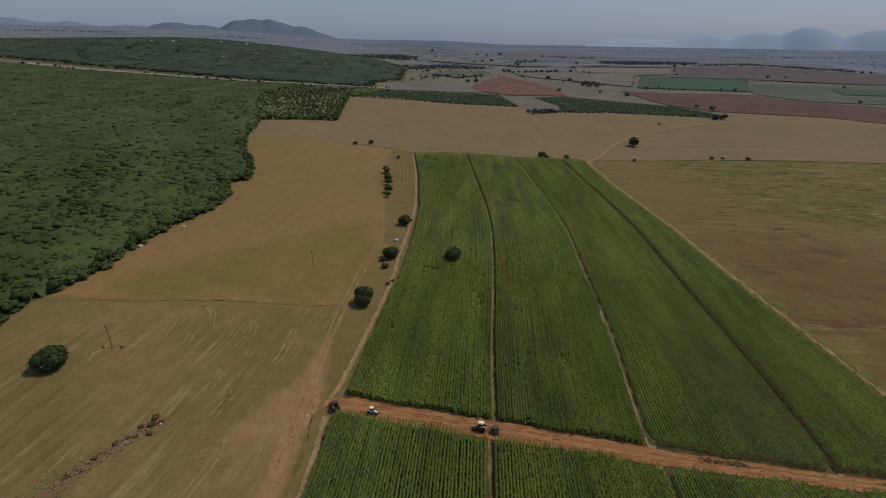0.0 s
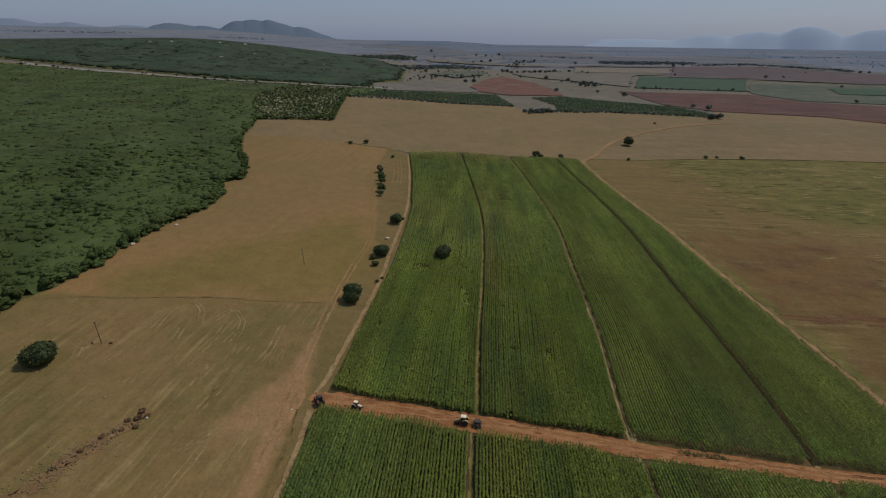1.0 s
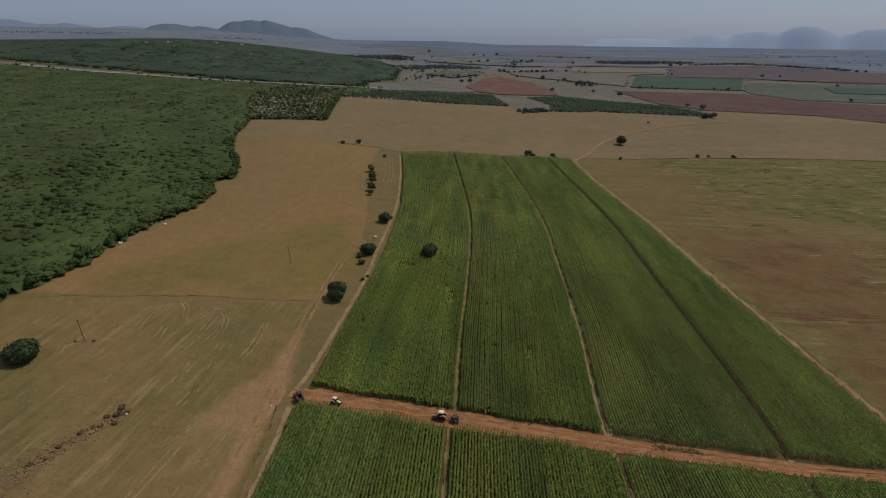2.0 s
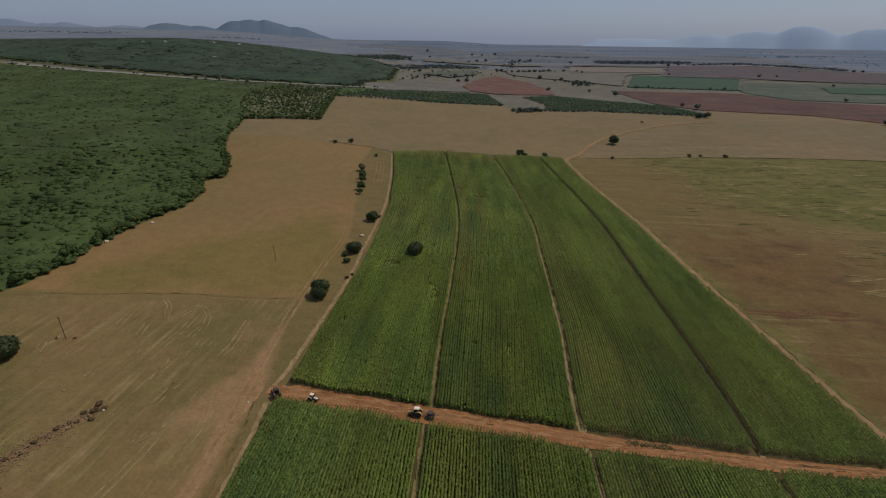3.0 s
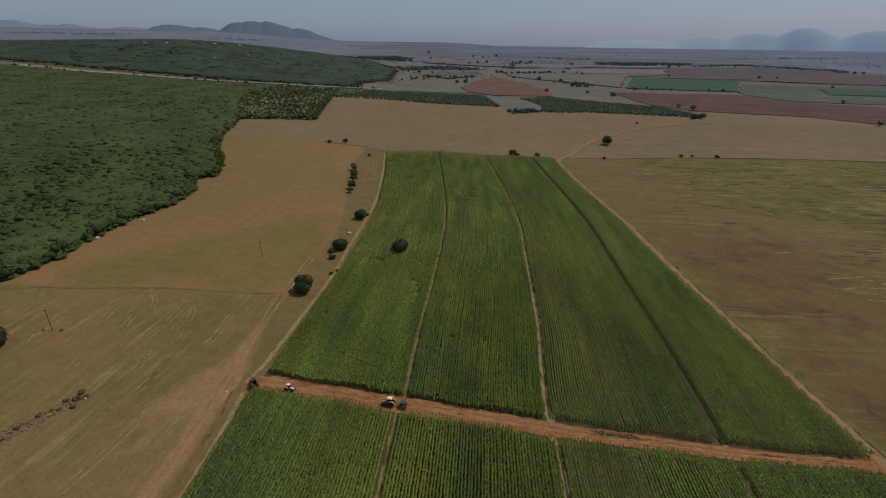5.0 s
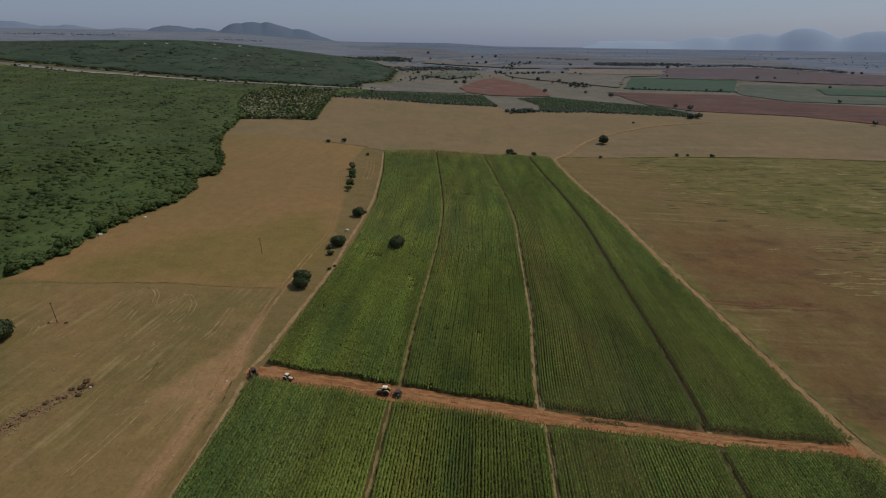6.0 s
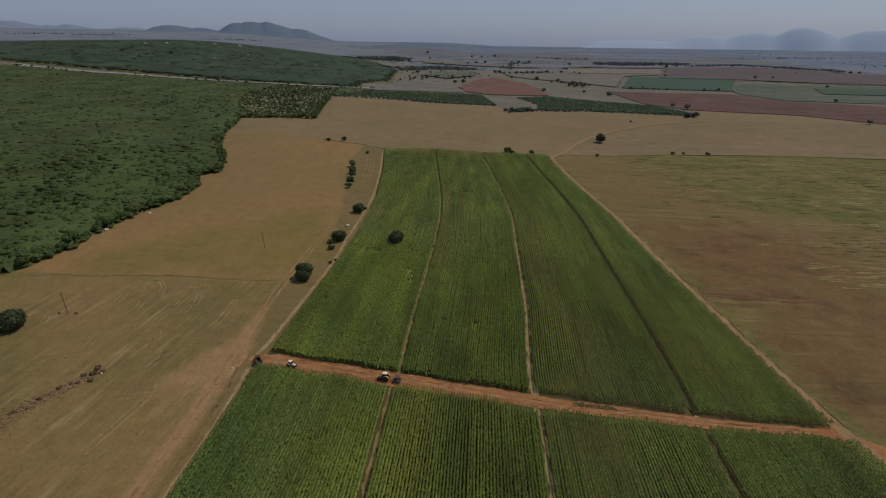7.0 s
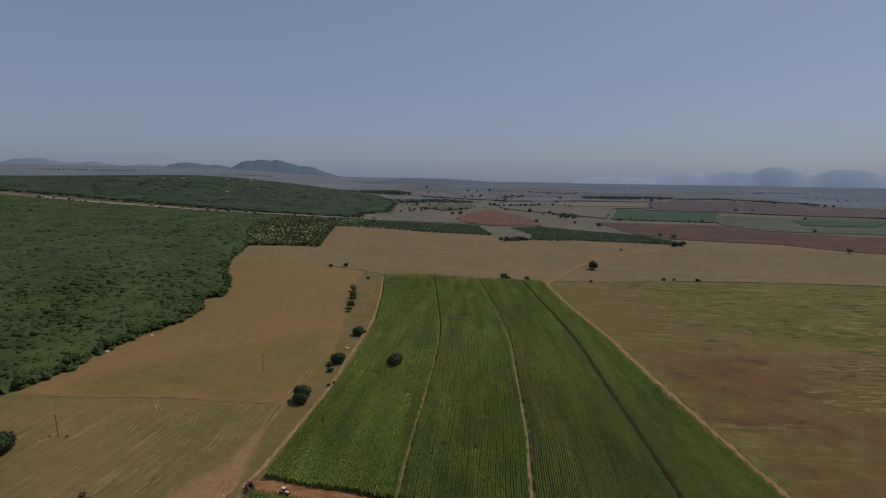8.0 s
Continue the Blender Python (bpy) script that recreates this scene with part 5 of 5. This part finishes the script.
# ---- tractors on the red road ----
def bm_box(bm, x0, x1, y0, y1, z0, z1, bevel=0.0):
    made = bmesh.ops.create_cube(bm, size=1.0)["verts"]
    for v in made:
        v.co = Vector(((x0 + x1) / 2 + v.co.x * (x1 - x0), (y0 + y1) / 2 + v.co.y * (y1 - y0), (z0 + z1) / 2 + v.co.z * (z1 - z0)))
    if bevel:
        edges = list({e for v in made for e in v.link_edges})
        bmesh.ops.bevel(bm, geom=edges, offset=bevel, segments=2, affect="EDGES")
    return bm


def bm_rod(bm, p0, p1, r, sides=10):
    branch(bm, Vector(p0), Vector(p1), r, r, sides)
    return bm


def bm_lathe(bm, profile, centre, sides=24):
    """A ring turned about the y axis: profile of (radius, y)."""
    rings = []
    for r, y in profile:
        rings.append([bm.verts.new((centre[0] + r * math.cos(t), centre[1] + y, centre[2] + r * math.sin(t))) for t in (2 * math.pi * k / sides for k in range(sides))])
    for a, b in zip(rings, rings[1:]):
        for k in range(sides):
            bm.faces.new((a[k], a[(k + 1) % sides], b[(k + 1) % sides], b[k]))
    bm.faces.new(rings[0][::-1])
    bm.faces.new(rings[-1])
    return bm


TYRE = painted("tyre_rubber", (0.035, 0.033, 0.032), 0.85, 0, (0.16, 0.09, 0.05), 0.55)
RIM_PAINT = painted("cream_rim_paint", (0.55, 0.5, 0.38))
HOOD_PAINT = painted("cream_hood_paint", (0.40, 0.28, 0.12), 0.35)
WHITE_PAINT = painted("white_roof_paint", (0.84, 0.71, 0.52), 0.4, 0, (0.4, 0.3, 0.2), 0.25)
DARK_PAINT = painted("dark_chassis_paint", (0.055, 0.048, 0.042), 0.6)
RED_PAINT = painted("dull_red_paint", (0.10, 0.06, 0.048), 0.6)
BLUE_STEEL = painted("grey_steel", (0.085, 0.078, 0.075), 0.6, 0.2)
STEEL = painted("worn_steel", (0.20, 0.19, 0.18), 0.4, 0.7)
LAMP_GLASS = painted("lamp_glass", (0.7, 0.68, 0.6), 0.15, 0, (0.3, 0.2, 0.1), 0.2)
GLASS, gnt, gb = node_material("cab_glass")
gb.inputs["Base Color"].default_value, gb.inputs["Roughness"].default_value = (0.035, 0.034, 0.03, 1), 0.25
gb.inputs["Transmission Weight"].default_value, gb.inputs["Specular IOR Level"].default_value = 0.6, 0.5


def wheel(name, parent, x, side, y, radius, width, rim_mat):
    """A lugged tyre on a dished rim; the wheel's axle lies along y."""
    bm = bmesh.new()
    w = width / 2
    bm_lathe(bm, [(radius * 0.58, -w), (radius * 0.9, -w * 1.02), (radius, -w * 0.75), (radius, w * 0.75), (radius * 0.9, w * 1.02), (radius * 0.58, w)], (x, side * y, radius))
    for k in range(18):
        t = 2 * math.pi * k / 18
        for s in (-1, 1):
            a = t + (0.09 if s > 0 else 0)
            lug = bmesh.ops.create_cube(bm, size=1.0)["verts"]
            m = Matrix.Translation((x, side * y, radius)) @ Matrix.Rotation(-a, 4, "Y") @ Matrix.Translation((radius * 1.015, s * w * 0.45, 0)) @ Matrix.Rotation(s * 0.6, 4, "X")
            bmesh.ops.transform(bm, matrix=m @ Matrix.Diagonal((0.05, w * 0.95, 0.06, 1)), verts=lug)
    tyre = part(name, bm, TYRE, parent, "lugged black tyre dusty with red earth")
    bm = bmesh.new()
    bm_lathe(bm, [(radius * 0.57, -w * 0.8), (radius * 0.5, -w * 0.5), (radius * 0.2, -w * 0.15), (radius * 0.2, w * 0.15), (radius * 0.5, w * 0.5), (radius * 0.57, w * 0.8)], (x, side * y, radius), 20)
    part("rim", bm, rim_mat, tyre, "painted wheel rim")


def tractor(label, hood_mat, roof_mat, rim_mat):
    """A four-wheel tractor, nose to +x, wheels on z = 0."""
    root = tagged(new("tractor"), label, "tractor", "tractors on the red road")
    for s in (-1, 1):
        wheel("rear_wheel", root, -0.75, s, 0.78, 0.84, 0.46, rim_mat)
        wheel("front_wheel", root, 1.45, s, 0.74, 0.56, 0.34, rim_mat)
        bm = bmesh.new()
        for k in range(7):
            a0, a1 = radians(25 + k * 20), radians(45 + k * 20)
            q = [(-0.75 + 0.97 * math.cos(a), 0.84 + 0.97 * math.sin(a)) for a in (a0, a1)]
            vs = [bm.verts.new((px, s * py, pz)) for py in (0.52, 1.04) for px, pz in q]
            bm.faces.new((vs[0], vs[1], vs[3], vs[2]))
        bmesh.ops.remove_doubles(bm, verts=bm.verts, dist=0.001)
        bmesh.ops.solidify(bm, geom=bm.faces[:], thickness=0.04)
        part("fender", bm, hood_mat, root, "curved rear mudguard")
        part("headlight", bm_box(bmesh.new(), 2.0, 2.07, s * 0.24 - 0.09, s * 0.24 + 0.09, 1.05, 1.2, 0.02), LAMP_GLASS, root, "square headlight")
        part("step", bm_box(bmesh.new(), 0.05, 0.4, s * 0.72 - 0.12, s * 0.72 + 0.12, 0.5, 0.56, 0.01), DARK_PAINT, root, "steel step below the cab")
        part("mirror", bm_box(bmesh.new(), 0.52, 0.57, s * 0.98 - 0.1, s * 0.98 + 0.1, 1.75, 2.05, 0.015), DARK_PAINT, root, "side mirror")
    bm = bm_box(bmesh.new(), 0.45, 2.0, -0.36, 0.36, 0.85, 1.42, 0.1)
    for v in bm.verts:
        if v.co.x > 1.2 and v.co.z > 1.2:
            v.co.z -= 0.14
    part("hood", bm, hood_mat, root, "sloping engine hood")
    bm = bm_box(bmesh.new(), -1.2, 1.9, -0.26, 0.26, 0.5, 0.9, 0.04)
    bm_box(bm, 1.35, 1.55, -0.7, 0.7, 0.46, 0.66, 0.03)
    bm_box(bm, -0.9, -0.6, -0.7, 0.7, 0.7, 1.0, 0.04)
    bm_box(bm, -1.55, -1.15, -0.06, 0.06, 0.45, 0.55, 0.01)
    part("chassis", bm, DARK_PAINT, root, "dark engine block and axles")
    part("grille", bm_box(bmesh.new(), 2.0, 2.03, -0.28, 0.28, 0.72, 1.02, 0.01), DARK_PAINT, root, "dark radiator grille")
    bm = bmesh.new()
    for px in (-1.0, 0.42):
        for s in (-1, 1):
            bm_rod(bm, (px, s * 0.62, 0.95), (px * 0.93, s * 0.58, 2.36), 0.045, 6)
    bm_box(bm, -1.05, 0.45, -0.64, 0.64, 0.9, 1.0, 0.02)
    part("cab_frame", bm, DARK_PAINT, root, "dark cab posts")
    for s in (-1, 1):
        part("side_window", bm_box(bmesh.new(), -0.94, 0.36, s * 0.6 - 0.01, s * 0.6 + 0.01, 1.05, 2.3), GLASS, root, "dark side glass of the cab")
    part("windscreen", bm_box(bmesh.new(), 0.39, 0.41, -0.55, 0.55, 1.42, 2.3), GLASS, root, "dark windscreen")
    part("rear_window", bm_box(bmesh.new(), -0.98, -0.96, -0.55, 0.55, 1.2, 2.3), GLASS, root, "dark rear glass")
    bm = bm_box(bmesh.new(), -1.02, 0.46, -0.64, 0.64, 2.36, 2.52, 0.07)
    bm_box(bm, -0.8, 0.3, -0.5, 0.5, 2.55, 2.62, 0.03)
    part("roof", bm, roof_mat, root, "cab roof")
    bm = bm_box(bmesh.new(), -0.72, -0.28, -0.24, 0.24, 1.0, 1.25, 0.05)
    bm_box(bm, -0.8, -0.68, -0.24, 0.24, 1.2, 1.75, 0.04)
    part("seat", bm, DARK_PAINT, root, "dark driver's seat")
    bm = bm_rod(bmesh.new(), (1.25, 0.3, 1.3), (1.25, 0.3, 2.25), 0.045, 8)
    part("exhaust", bm, STEEL, root, "upright exhaust pipe")
    return root


def disc_harrow(label, paint):
    """A trailed implement: frame, two gangs of discs, a roller cage and a drawbar to +x."""
    root = tagged(new("disc_harrow"), label, "farm implement", "implements on the red road")
    bm = bmesh.new()
    for y in (-1.0, 0.0, 1.0):
        bm_box(bm, -1.5, 0.6, y - 0.06, y + 0.06, 0.75, 0.9, 0.015)
    for x in (-1.4, -0.5, 0.5):
        bm_box(bm, x - 0.06, x + 0.06, -1.1, 1.1, 0.86, 1.0, 0.015)
    bm_rod(bm, (0.5, -0.6, 0.85), (1.7, 0, 0.55), 0.06, 8)
    bm_rod(bm, (0.5, 0.6, 0.85), (1.7, 0, 0.55), 0.06, 8)
    part("frame", bm, paint, root, "heavy steel frame")
    bm = bm_box(bmesh.new(), -1.1, 0.2, -0.75, 0.75, 1.0, 1.75, 0.12)
    part("hopper", bm, paint, root, "box hopper on the frame")
    part("lid", bm_box(bmesh.new(), -1.15, 0.25, -0.8, 0.8, 1.76, 1.84, 0.03), DARK_PAINT, root, "hopper lid")
    for x in (-1.2, 0.2):
        gang = part("axle", bm_rod(bmesh.new(), (x, -1.15, 0.36), (x, 1.15, 0.36), 0.04, 8), STEEL, root, "disc axle")
        for k in range(9):
            y = -1.08 + k * 0.27
            part("disc", bm_lathe(bmesh.new(), [(0.36, y - 0.012), (0.34, y + 0.03), (0.1, y + 0.06)], (x, 0, 0.36), 18), STEEL, gang)
        for y in (-0.9, 0.9):
            part("hanger", bm_box(bmesh.new(), x - 0.04, x + 0.04, y - 0.04, y + 0.04, 0.36, 0.8), paint, root)
    for s in (-1, 1):
        wheel("transport_wheel", root, -0.5, s, 1.25, 0.42, 0.26, RIM_PAINT)
    return root


def park(ob, x, y, turn, size=0.92):
    ob.matrix_basis = pose(x, y, gz(x, y) + 0.36, 0, 0, turn) @ Matrix.Diagonal((size, size, size, 1))
    return ob


park(tractor("cream tractor with white cab roof and dark wheels", HOOD_PAINT, WHITE_PAINT, RIM_PAINT), -3.4, 104.9, 177)
park(disc_harrow("dark grey trailed implement with dusty discs behind a tractor", BLUE_STEEL), -0.1, 104.6, 177)
park(tractor("small dark tractor with white cab roof and pale hood", WHITE_PAINT, WHITE_PAINT, RIM_PAINT), -30.3, 106.6, -14, 0.74)
park(tractor("dark dusty tractor turning off the red road", RED_PAINT, DARK_PAINT, RED_PAINT), -40.0, 106.9, 128)


# ---- pole, stones, rubble ----
def utility_pole(x, y):
    root = tagged(new("utility_pole"), "thin dark wooden pole leaning in dry grass", "pole")
    bm = bmesh.new()
    branch(bm, Vector((0, 0, -0.5)), Vector((-0.5, 0, 7.2)), 0.13, 0.09, 8)
    part("post", bm, BARK, root)
    part("crossarm", bm_box(bmesh.new(), -1.0, 0.15, -0.05, 0.05, 6.7, 6.82, 0.01), BARK, root, "short wooden crossarm")
    bm = bmesh.new()
    for px in (-0.95, 0.1):
        bm_rod(bm, (px, 0, 6.8), (px, 0, 7.0), 0.04, 8)
    part("insulator", bm, PALE_STONE, root, "pale insulators")
    stand(root, x, y)


utility_pole(-108.5, 122.5)
utility_pole(-69.6, 185.8)


def rock_mesh(rng, size):
    v, f = ICO2
    q = v * (1 + 0.22 * rng.normal(0, 1, (len(v), 1)) * 0.7) * np.array(size)
    return np.c_[q[:, :2], np.maximum(q[:, 2], -size[2] * 0.35)], f


def boulder(x, y, size, label, seed, mat=PALE_STONE):
    rng = np.random.default_rng(seed)
    v, f = rock_mesh(rng, size)
    ob = tagged(new("boulder", mesh_from("boulder", v, f, mat)), label, "boulder", "loose boulders")
    ob.matrix_basis = pose(x, y, gz(x, y) + 0.3 * size[2] + 0.15, 0, 0, seed * 40)


boulder(-42.3, 220.4, (1.1, 0.8, 0.8), "large white boulder beside a thorn tree", 1)
boulder(-142.5, 189.5, (1.0, 0.8, 0.8), "pale boulder at the woodland edge", 2)
boulder(-46.1, 103.5, (0.32, 0.3, 0.3), "small white stone beside the track", 3)
boulder(-78.4, 95.6, (0.4, 0.35, 0.35), "small white stone at the end of a rubble row", 4)
boulder(-92.5, 101, (0.3, 0.3, 0.22), "small pale stone in dry grass", 5, STONE)
boulder(-138, 214, (0.9, 0.7, 0.6), "pale boulder at the woodland edge", 6)
boulder(-17.3, 404, (1.1, 0.7, 1.2), "white marker stone at the head of a lane", 7)


def rubble():
    """A long low heap of field stones."""
    rng = np.random.default_rng(8)
    verts, faces, count = [], [], 0
    line = np.array([(-79.5, 96.5), (-81.5, 92), (-84, 87), (-86.5, 81.5), (-88.5, 76), (-91, 70), (-94, 63)])
    for k in range(520):
        t = rng.uniform(0, 1) ** 0.8 * (len(line) - 1.001)
        i = int(t)
        c = line[i] * (1 - t + i) + line[i + 1] * (t - i)
        wide = 0.9 + 0.5 * t
        x, y = c + rng.normal(0, 1, 2) * np.array([wide * 1.0, 1.2])
        s = rng.uniform(0.08, 0.27)
        v = ICO1[0] * rng.uniform(0.65, 1.1, (len(ICO1[0]), 1)) * np.array([s, s * rng.uniform(0.6, 1), s * rng.uniform(0.5, 0.8)])
        a = rng.uniform(0, 6.28)
        v = np.c_[v[:, 0] * math.cos(a) - v[:, 1] * math.sin(a) + x, v[:, 0] * math.sin(a) + v[:, 1] * math.cos(a) + y, v[:, 2] + gz(x, y) + 0.2 + s * 0.3 + max(0, 0.35 - 0.2 * abs(x - c[0]))]
        verts.append(v)
        faces.append(ICO1[1] + count)
        count += len(v)
    tagged(new("rubble_row", mesh_from("rubble_row", np.concatenate(verts), np.concatenate(faces), RUBBLE)), "row of brown field stones and rubble in dry grass", "rubble", kind="stuff")


def island_stone(name, dark, mid, light):
    m, nt, bsdf = node_material(name)
    geo = nt.nodes.new("ShaderNodeNewGeometry")
    col = add_ramp(nt, geo.outputs["Random Per Island"], [(0, dark), (0.6, mid), (1, light)])
    g = add_noise(nt, geo.outputs["Position"], 5, 5, 0.6)
    col = add_mix(nt, col, add_ramp(nt, g, grey(0.3, 0.7, 0.75, 1.25)), 1.0, "MULTIPLY")
    nt.links.new(col, bsdf.inputs["Base Color"])
    bsdf.inputs["Roughness"].default_value = 0.9
    return m


RUBBLE = island_stone("rubble_stone", (0.17, 0.11, 0.06), (0.225, 0.155, 0.088), (0.3, 0.225, 0.145))
rubble()


def stones_in_clearing(name, poly, count, size, label, seed):
    rng = np.random.default_rng(seed)
    x, y = scatter(poly, math.sqrt(abs(sum(a[0] * b[1] - b[0] * a[1] for a, b in zip(poly, poly[1:] + poly[:1]))) / 2 / count), rng)
    verts, faces, n = [], [], 0
    for px, py in zip(x, y):
        s = size * rng.uniform(0.4, 1.3)
        v = ICO1[0] * rng.uniform(0.7, 1.1, (len(ICO1[0]), 1)) * np.array([s * 1.6, s, s * 0.7]) + np.array([px, py, gz(px, py) + 0.3 * s + 0.2])
        verts.append(v)
        faces.append(ICO1[1] + n)
        n += len(v)
    tagged(new(name, mesh_from(name, np.concatenate(verts), np.concatenate(faces), PALE_RUBBLE)), label, "stones", kind="stuff")


PALE_RUBBLE = island_stone("pale_rubble", (0.20, 0.18, 0.135), (0.31, 0.285, 0.235), (0.45, 0.42, 0.36))
stones_in_clearing("clearing_stones", CLEARING, 420, 1.1, "pale stones between shrubs in the clearing", 4)
stones_in_clearing("slope_stones", [(-420, 420), (-330, 420), (-330, 640), (-520, 700), (-640, 640)], 70, 2.2, "pale rocks showing through the bushveld", 6)
stones_in_clearing("hill_stones", [(-300, 1000), (-420, 1000), (-900, 1300), (-700, 1450), (-380, 1300)], 60, 3.6, "pale rocks on the wooded hill", 9)


# ---- straw and weed swaths lying on the fields ----
def swaths(name, poly, count, length, width, turn, mat, label, seed, patchy=0.0, pairs=False):
    """Ragged flat strips of straw or weeds, all along one heading (degrees from the x axis), gathered in patches."""
    rng = np.random.default_rng(seed)
    xs, ys = [q[0] for q in poly], [q[1] for q in poly]
    verts, faces = [], []
    made = 0
    for _ in range(count * 30):
        cx, cy = rng.uniform(min(xs), max(xs)), rng.uniform(min(ys), max(ys))
        if made == count or not inside(cx, cy, poly) or noise.noise((cx * 0.035, cy * 0.05, seed)) + 0.3 * noise.noise((cx * 0.2, cy * 0.2, seed)) < patchy:
            continue
        made += 1
        a = radians(turn + rng.normal(0, 5))
        ux, uy = math.cos(a), math.sin(a)
        half, wide, curve = rng.uniform(*length) / 2, rng.uniform(*width) / 2, rng.normal(0, 0.004)
        for off in ((-0.8, 0.8) if pairs else (0,)):
            base = len(verts)
            for k in range(8):
                t = (k / 3.5 - 1) * half
                side = off + curve * t * t + rng.normal(0, wide * 0.3)
                w = wide * rng.uniform(0.35, 1.25) * (1 - 0.85 * abs(k / 3.5 - 1) ** 3)
                for e in (-w, w):
                    px, py = cx + ux * t - uy * (side + e), cy + uy * t + ux * (side + e)
                    verts.append((px, py, gz(px, py) + 0.2 + math.hypot(px, py) * 0.0003))
            faces += [(base + 2 * k, base + 2 * k + 2, base + 2 * k + 3, base + 2 * k + 1) for k in range(7)]
    tagged(new(name, mesh_from(name, verts, faces, mat)), label, "straw", kind="stuff")


WEED_MAT = soil("low_weed_mat", (0.078, 0.078, 0.03), (0.105, 0.098, 0.038), (0.07, 0.075, 0.028), big=0.08, fine=1.2)
SWATH = soil("pale_mown_grass", (0.275, 0.225, 0.11), (0.235, 0.19, 0.09), (0.185, 0.16, 0.07), big=0.06, fine=1.0)
RED_STAIN = soil("bare_red_patch", (0.135, 0.07, 0.04), (0.16, 0.09, 0.05), big=0.05, fine=1.0)
swaths("straw_marks", [(-118, 112), (-118, 140), (-88, 150), (-56, 150), (-54, 118), (-70, 106)], 70, (1.5, 6), (0.14, 0.3), 91, SWATH, "short pale straw lines left in dry grass", 21, 0.12, True)
swaths("straw_marks", [(-74, 62), (-76, 100), (-56, 104), (-51, 62)], 20, (4, 12), (0.15, 0.3), 84, SWATH, "faint pale straw lines beside the track", 22, 0.0)
swaths("mown_swaths", [(150, 290), (140, 430), (190, 442), (330, 440), (420, 330), (250, 265), (175, 275)], 300, (4, 13), (0.8, 2.2), 2, SWATH, "pale mown swaths across the fallow field", 23, 0.08)
swaths("weed_swaths", [(140, 290), (130, 430), (190, 442), (360, 440), (420, 330), (250, 265), (165, 275)], 240, (4, 13), (0.8, 2.0), 2, WEED_MAT, "dark green weed streaks across the fallow field", 24, 0.06)
swaths("mown_swaths", [(165, 190), (165, 250), (260, 260), (300, 180)], 110, (5, 16), (0.7, 1.8), 2, SWATH, "pale grass streaks on brown fallow", 25, 0.0)
swaths("weed_swaths", [(165, 190), (165, 250), (260, 260), (300, 180)], 60, (4, 12), (0.6, 1.6), 2, WEED_MAT, "low weeds on brown fallow", 26, 0.0)
swaths("red_streaks", [(119, 176), (119, 183), (160, 183), (160, 175)], 14, (8, 24), (0.8, 1.8), -1, RED_STAIN, "bare dark red streaks in fallow soil", 27, -1.0)


# ---- weeds and tufts in the dry grass ----
def tufts(name, poly, cell, size, mat, label, seed, keep=None):
    rng = np.random.default_rng(seed)
    x, y = scatter(poly, cell, rng, keep)
    mask = np.array([noise.noise((float(a) * 0.05, float(b) * 0.05, seed)) for a, b in zip(x, y)]) > -0.05
    x, y = x[mask], y[mask]
    n = len(x)
    z = ground(x, y) + 0.15
    verts, faces = [], []
    for k in range(5):
        t = rng.uniform(0, 2 * np.pi, n)
        s = size * rng.uniform(0.5, 1.4, n)
        dx, dy = np.cos(t) * s, np.sin(t) * s
        root = np.c_[x, y, z]
        verts.append(np.stack([root + np.c_[-dy * 0.3, dx * 0.3, 0 * s], root + np.c_[dy * 0.3, -dx * 0.3, 0 * s], root + np.c_[dx * 0.8, dy * 0.8, s * rng.uniform(0.4, 0.9, n)]], 1).reshape(-1, 3))
        faces.append(k * 3 * n + np.arange(3 * n).reshape(-1, 3))
    tagged(new(name, mesh_from(name, np.concatenate(verts), np.concatenate(faces), mat)), label, "grass", kind="stuff")


DRY_GRASS = foliage("dry_grass_blade", (0.17, 0.14, 0.075), (0.24, 0.19, 0.10), (0.32, 0.26, 0.15), 0.05, (0.15, 0.15, 0.06), None, 0.25)
VERGE_GRASS = foliage("verge_weed", (0.15, 0.135, 0.058), (0.19, 0.16, 0.07), (0.24, 0.195, 0.095), 0.05, None, None, 0.65)
GREEN_GRASS = foliage("green_weed", (0.07, 0.09, 0.03), (0.11, 0.125, 0.045), (0.17, 0.16, 0.07), 0.05, None, None, 0.25)
tufts("grass_tufts", [(-141, 145), (-52, 154), (-51, 60), (-120, 60), (-150, 100)], 2.4, 0.24, DRY_GRASS, "dry grass tufts in the open field", 3)
tufts("verge_weeds", [(-46, 118), (-43, 118), (-40, 150), (-37.5, 190), (-39, 265), (-50, 350), (-58, 385), (-62, 380), (-52, 270), (-46.5, 190), (-48.5, 150), (-47.5, 122)], 1.5, 0.22, VERGE_GRASS, "green and dry weeds on the verge", 5)
tufts("road_weeds", [(44, 103.6), (60, 102.8), (60, 101.6), (44, 102.4)], 0.28, 0.6, GREEN_GRASS, "low green weeds in the middle of the road", 12)
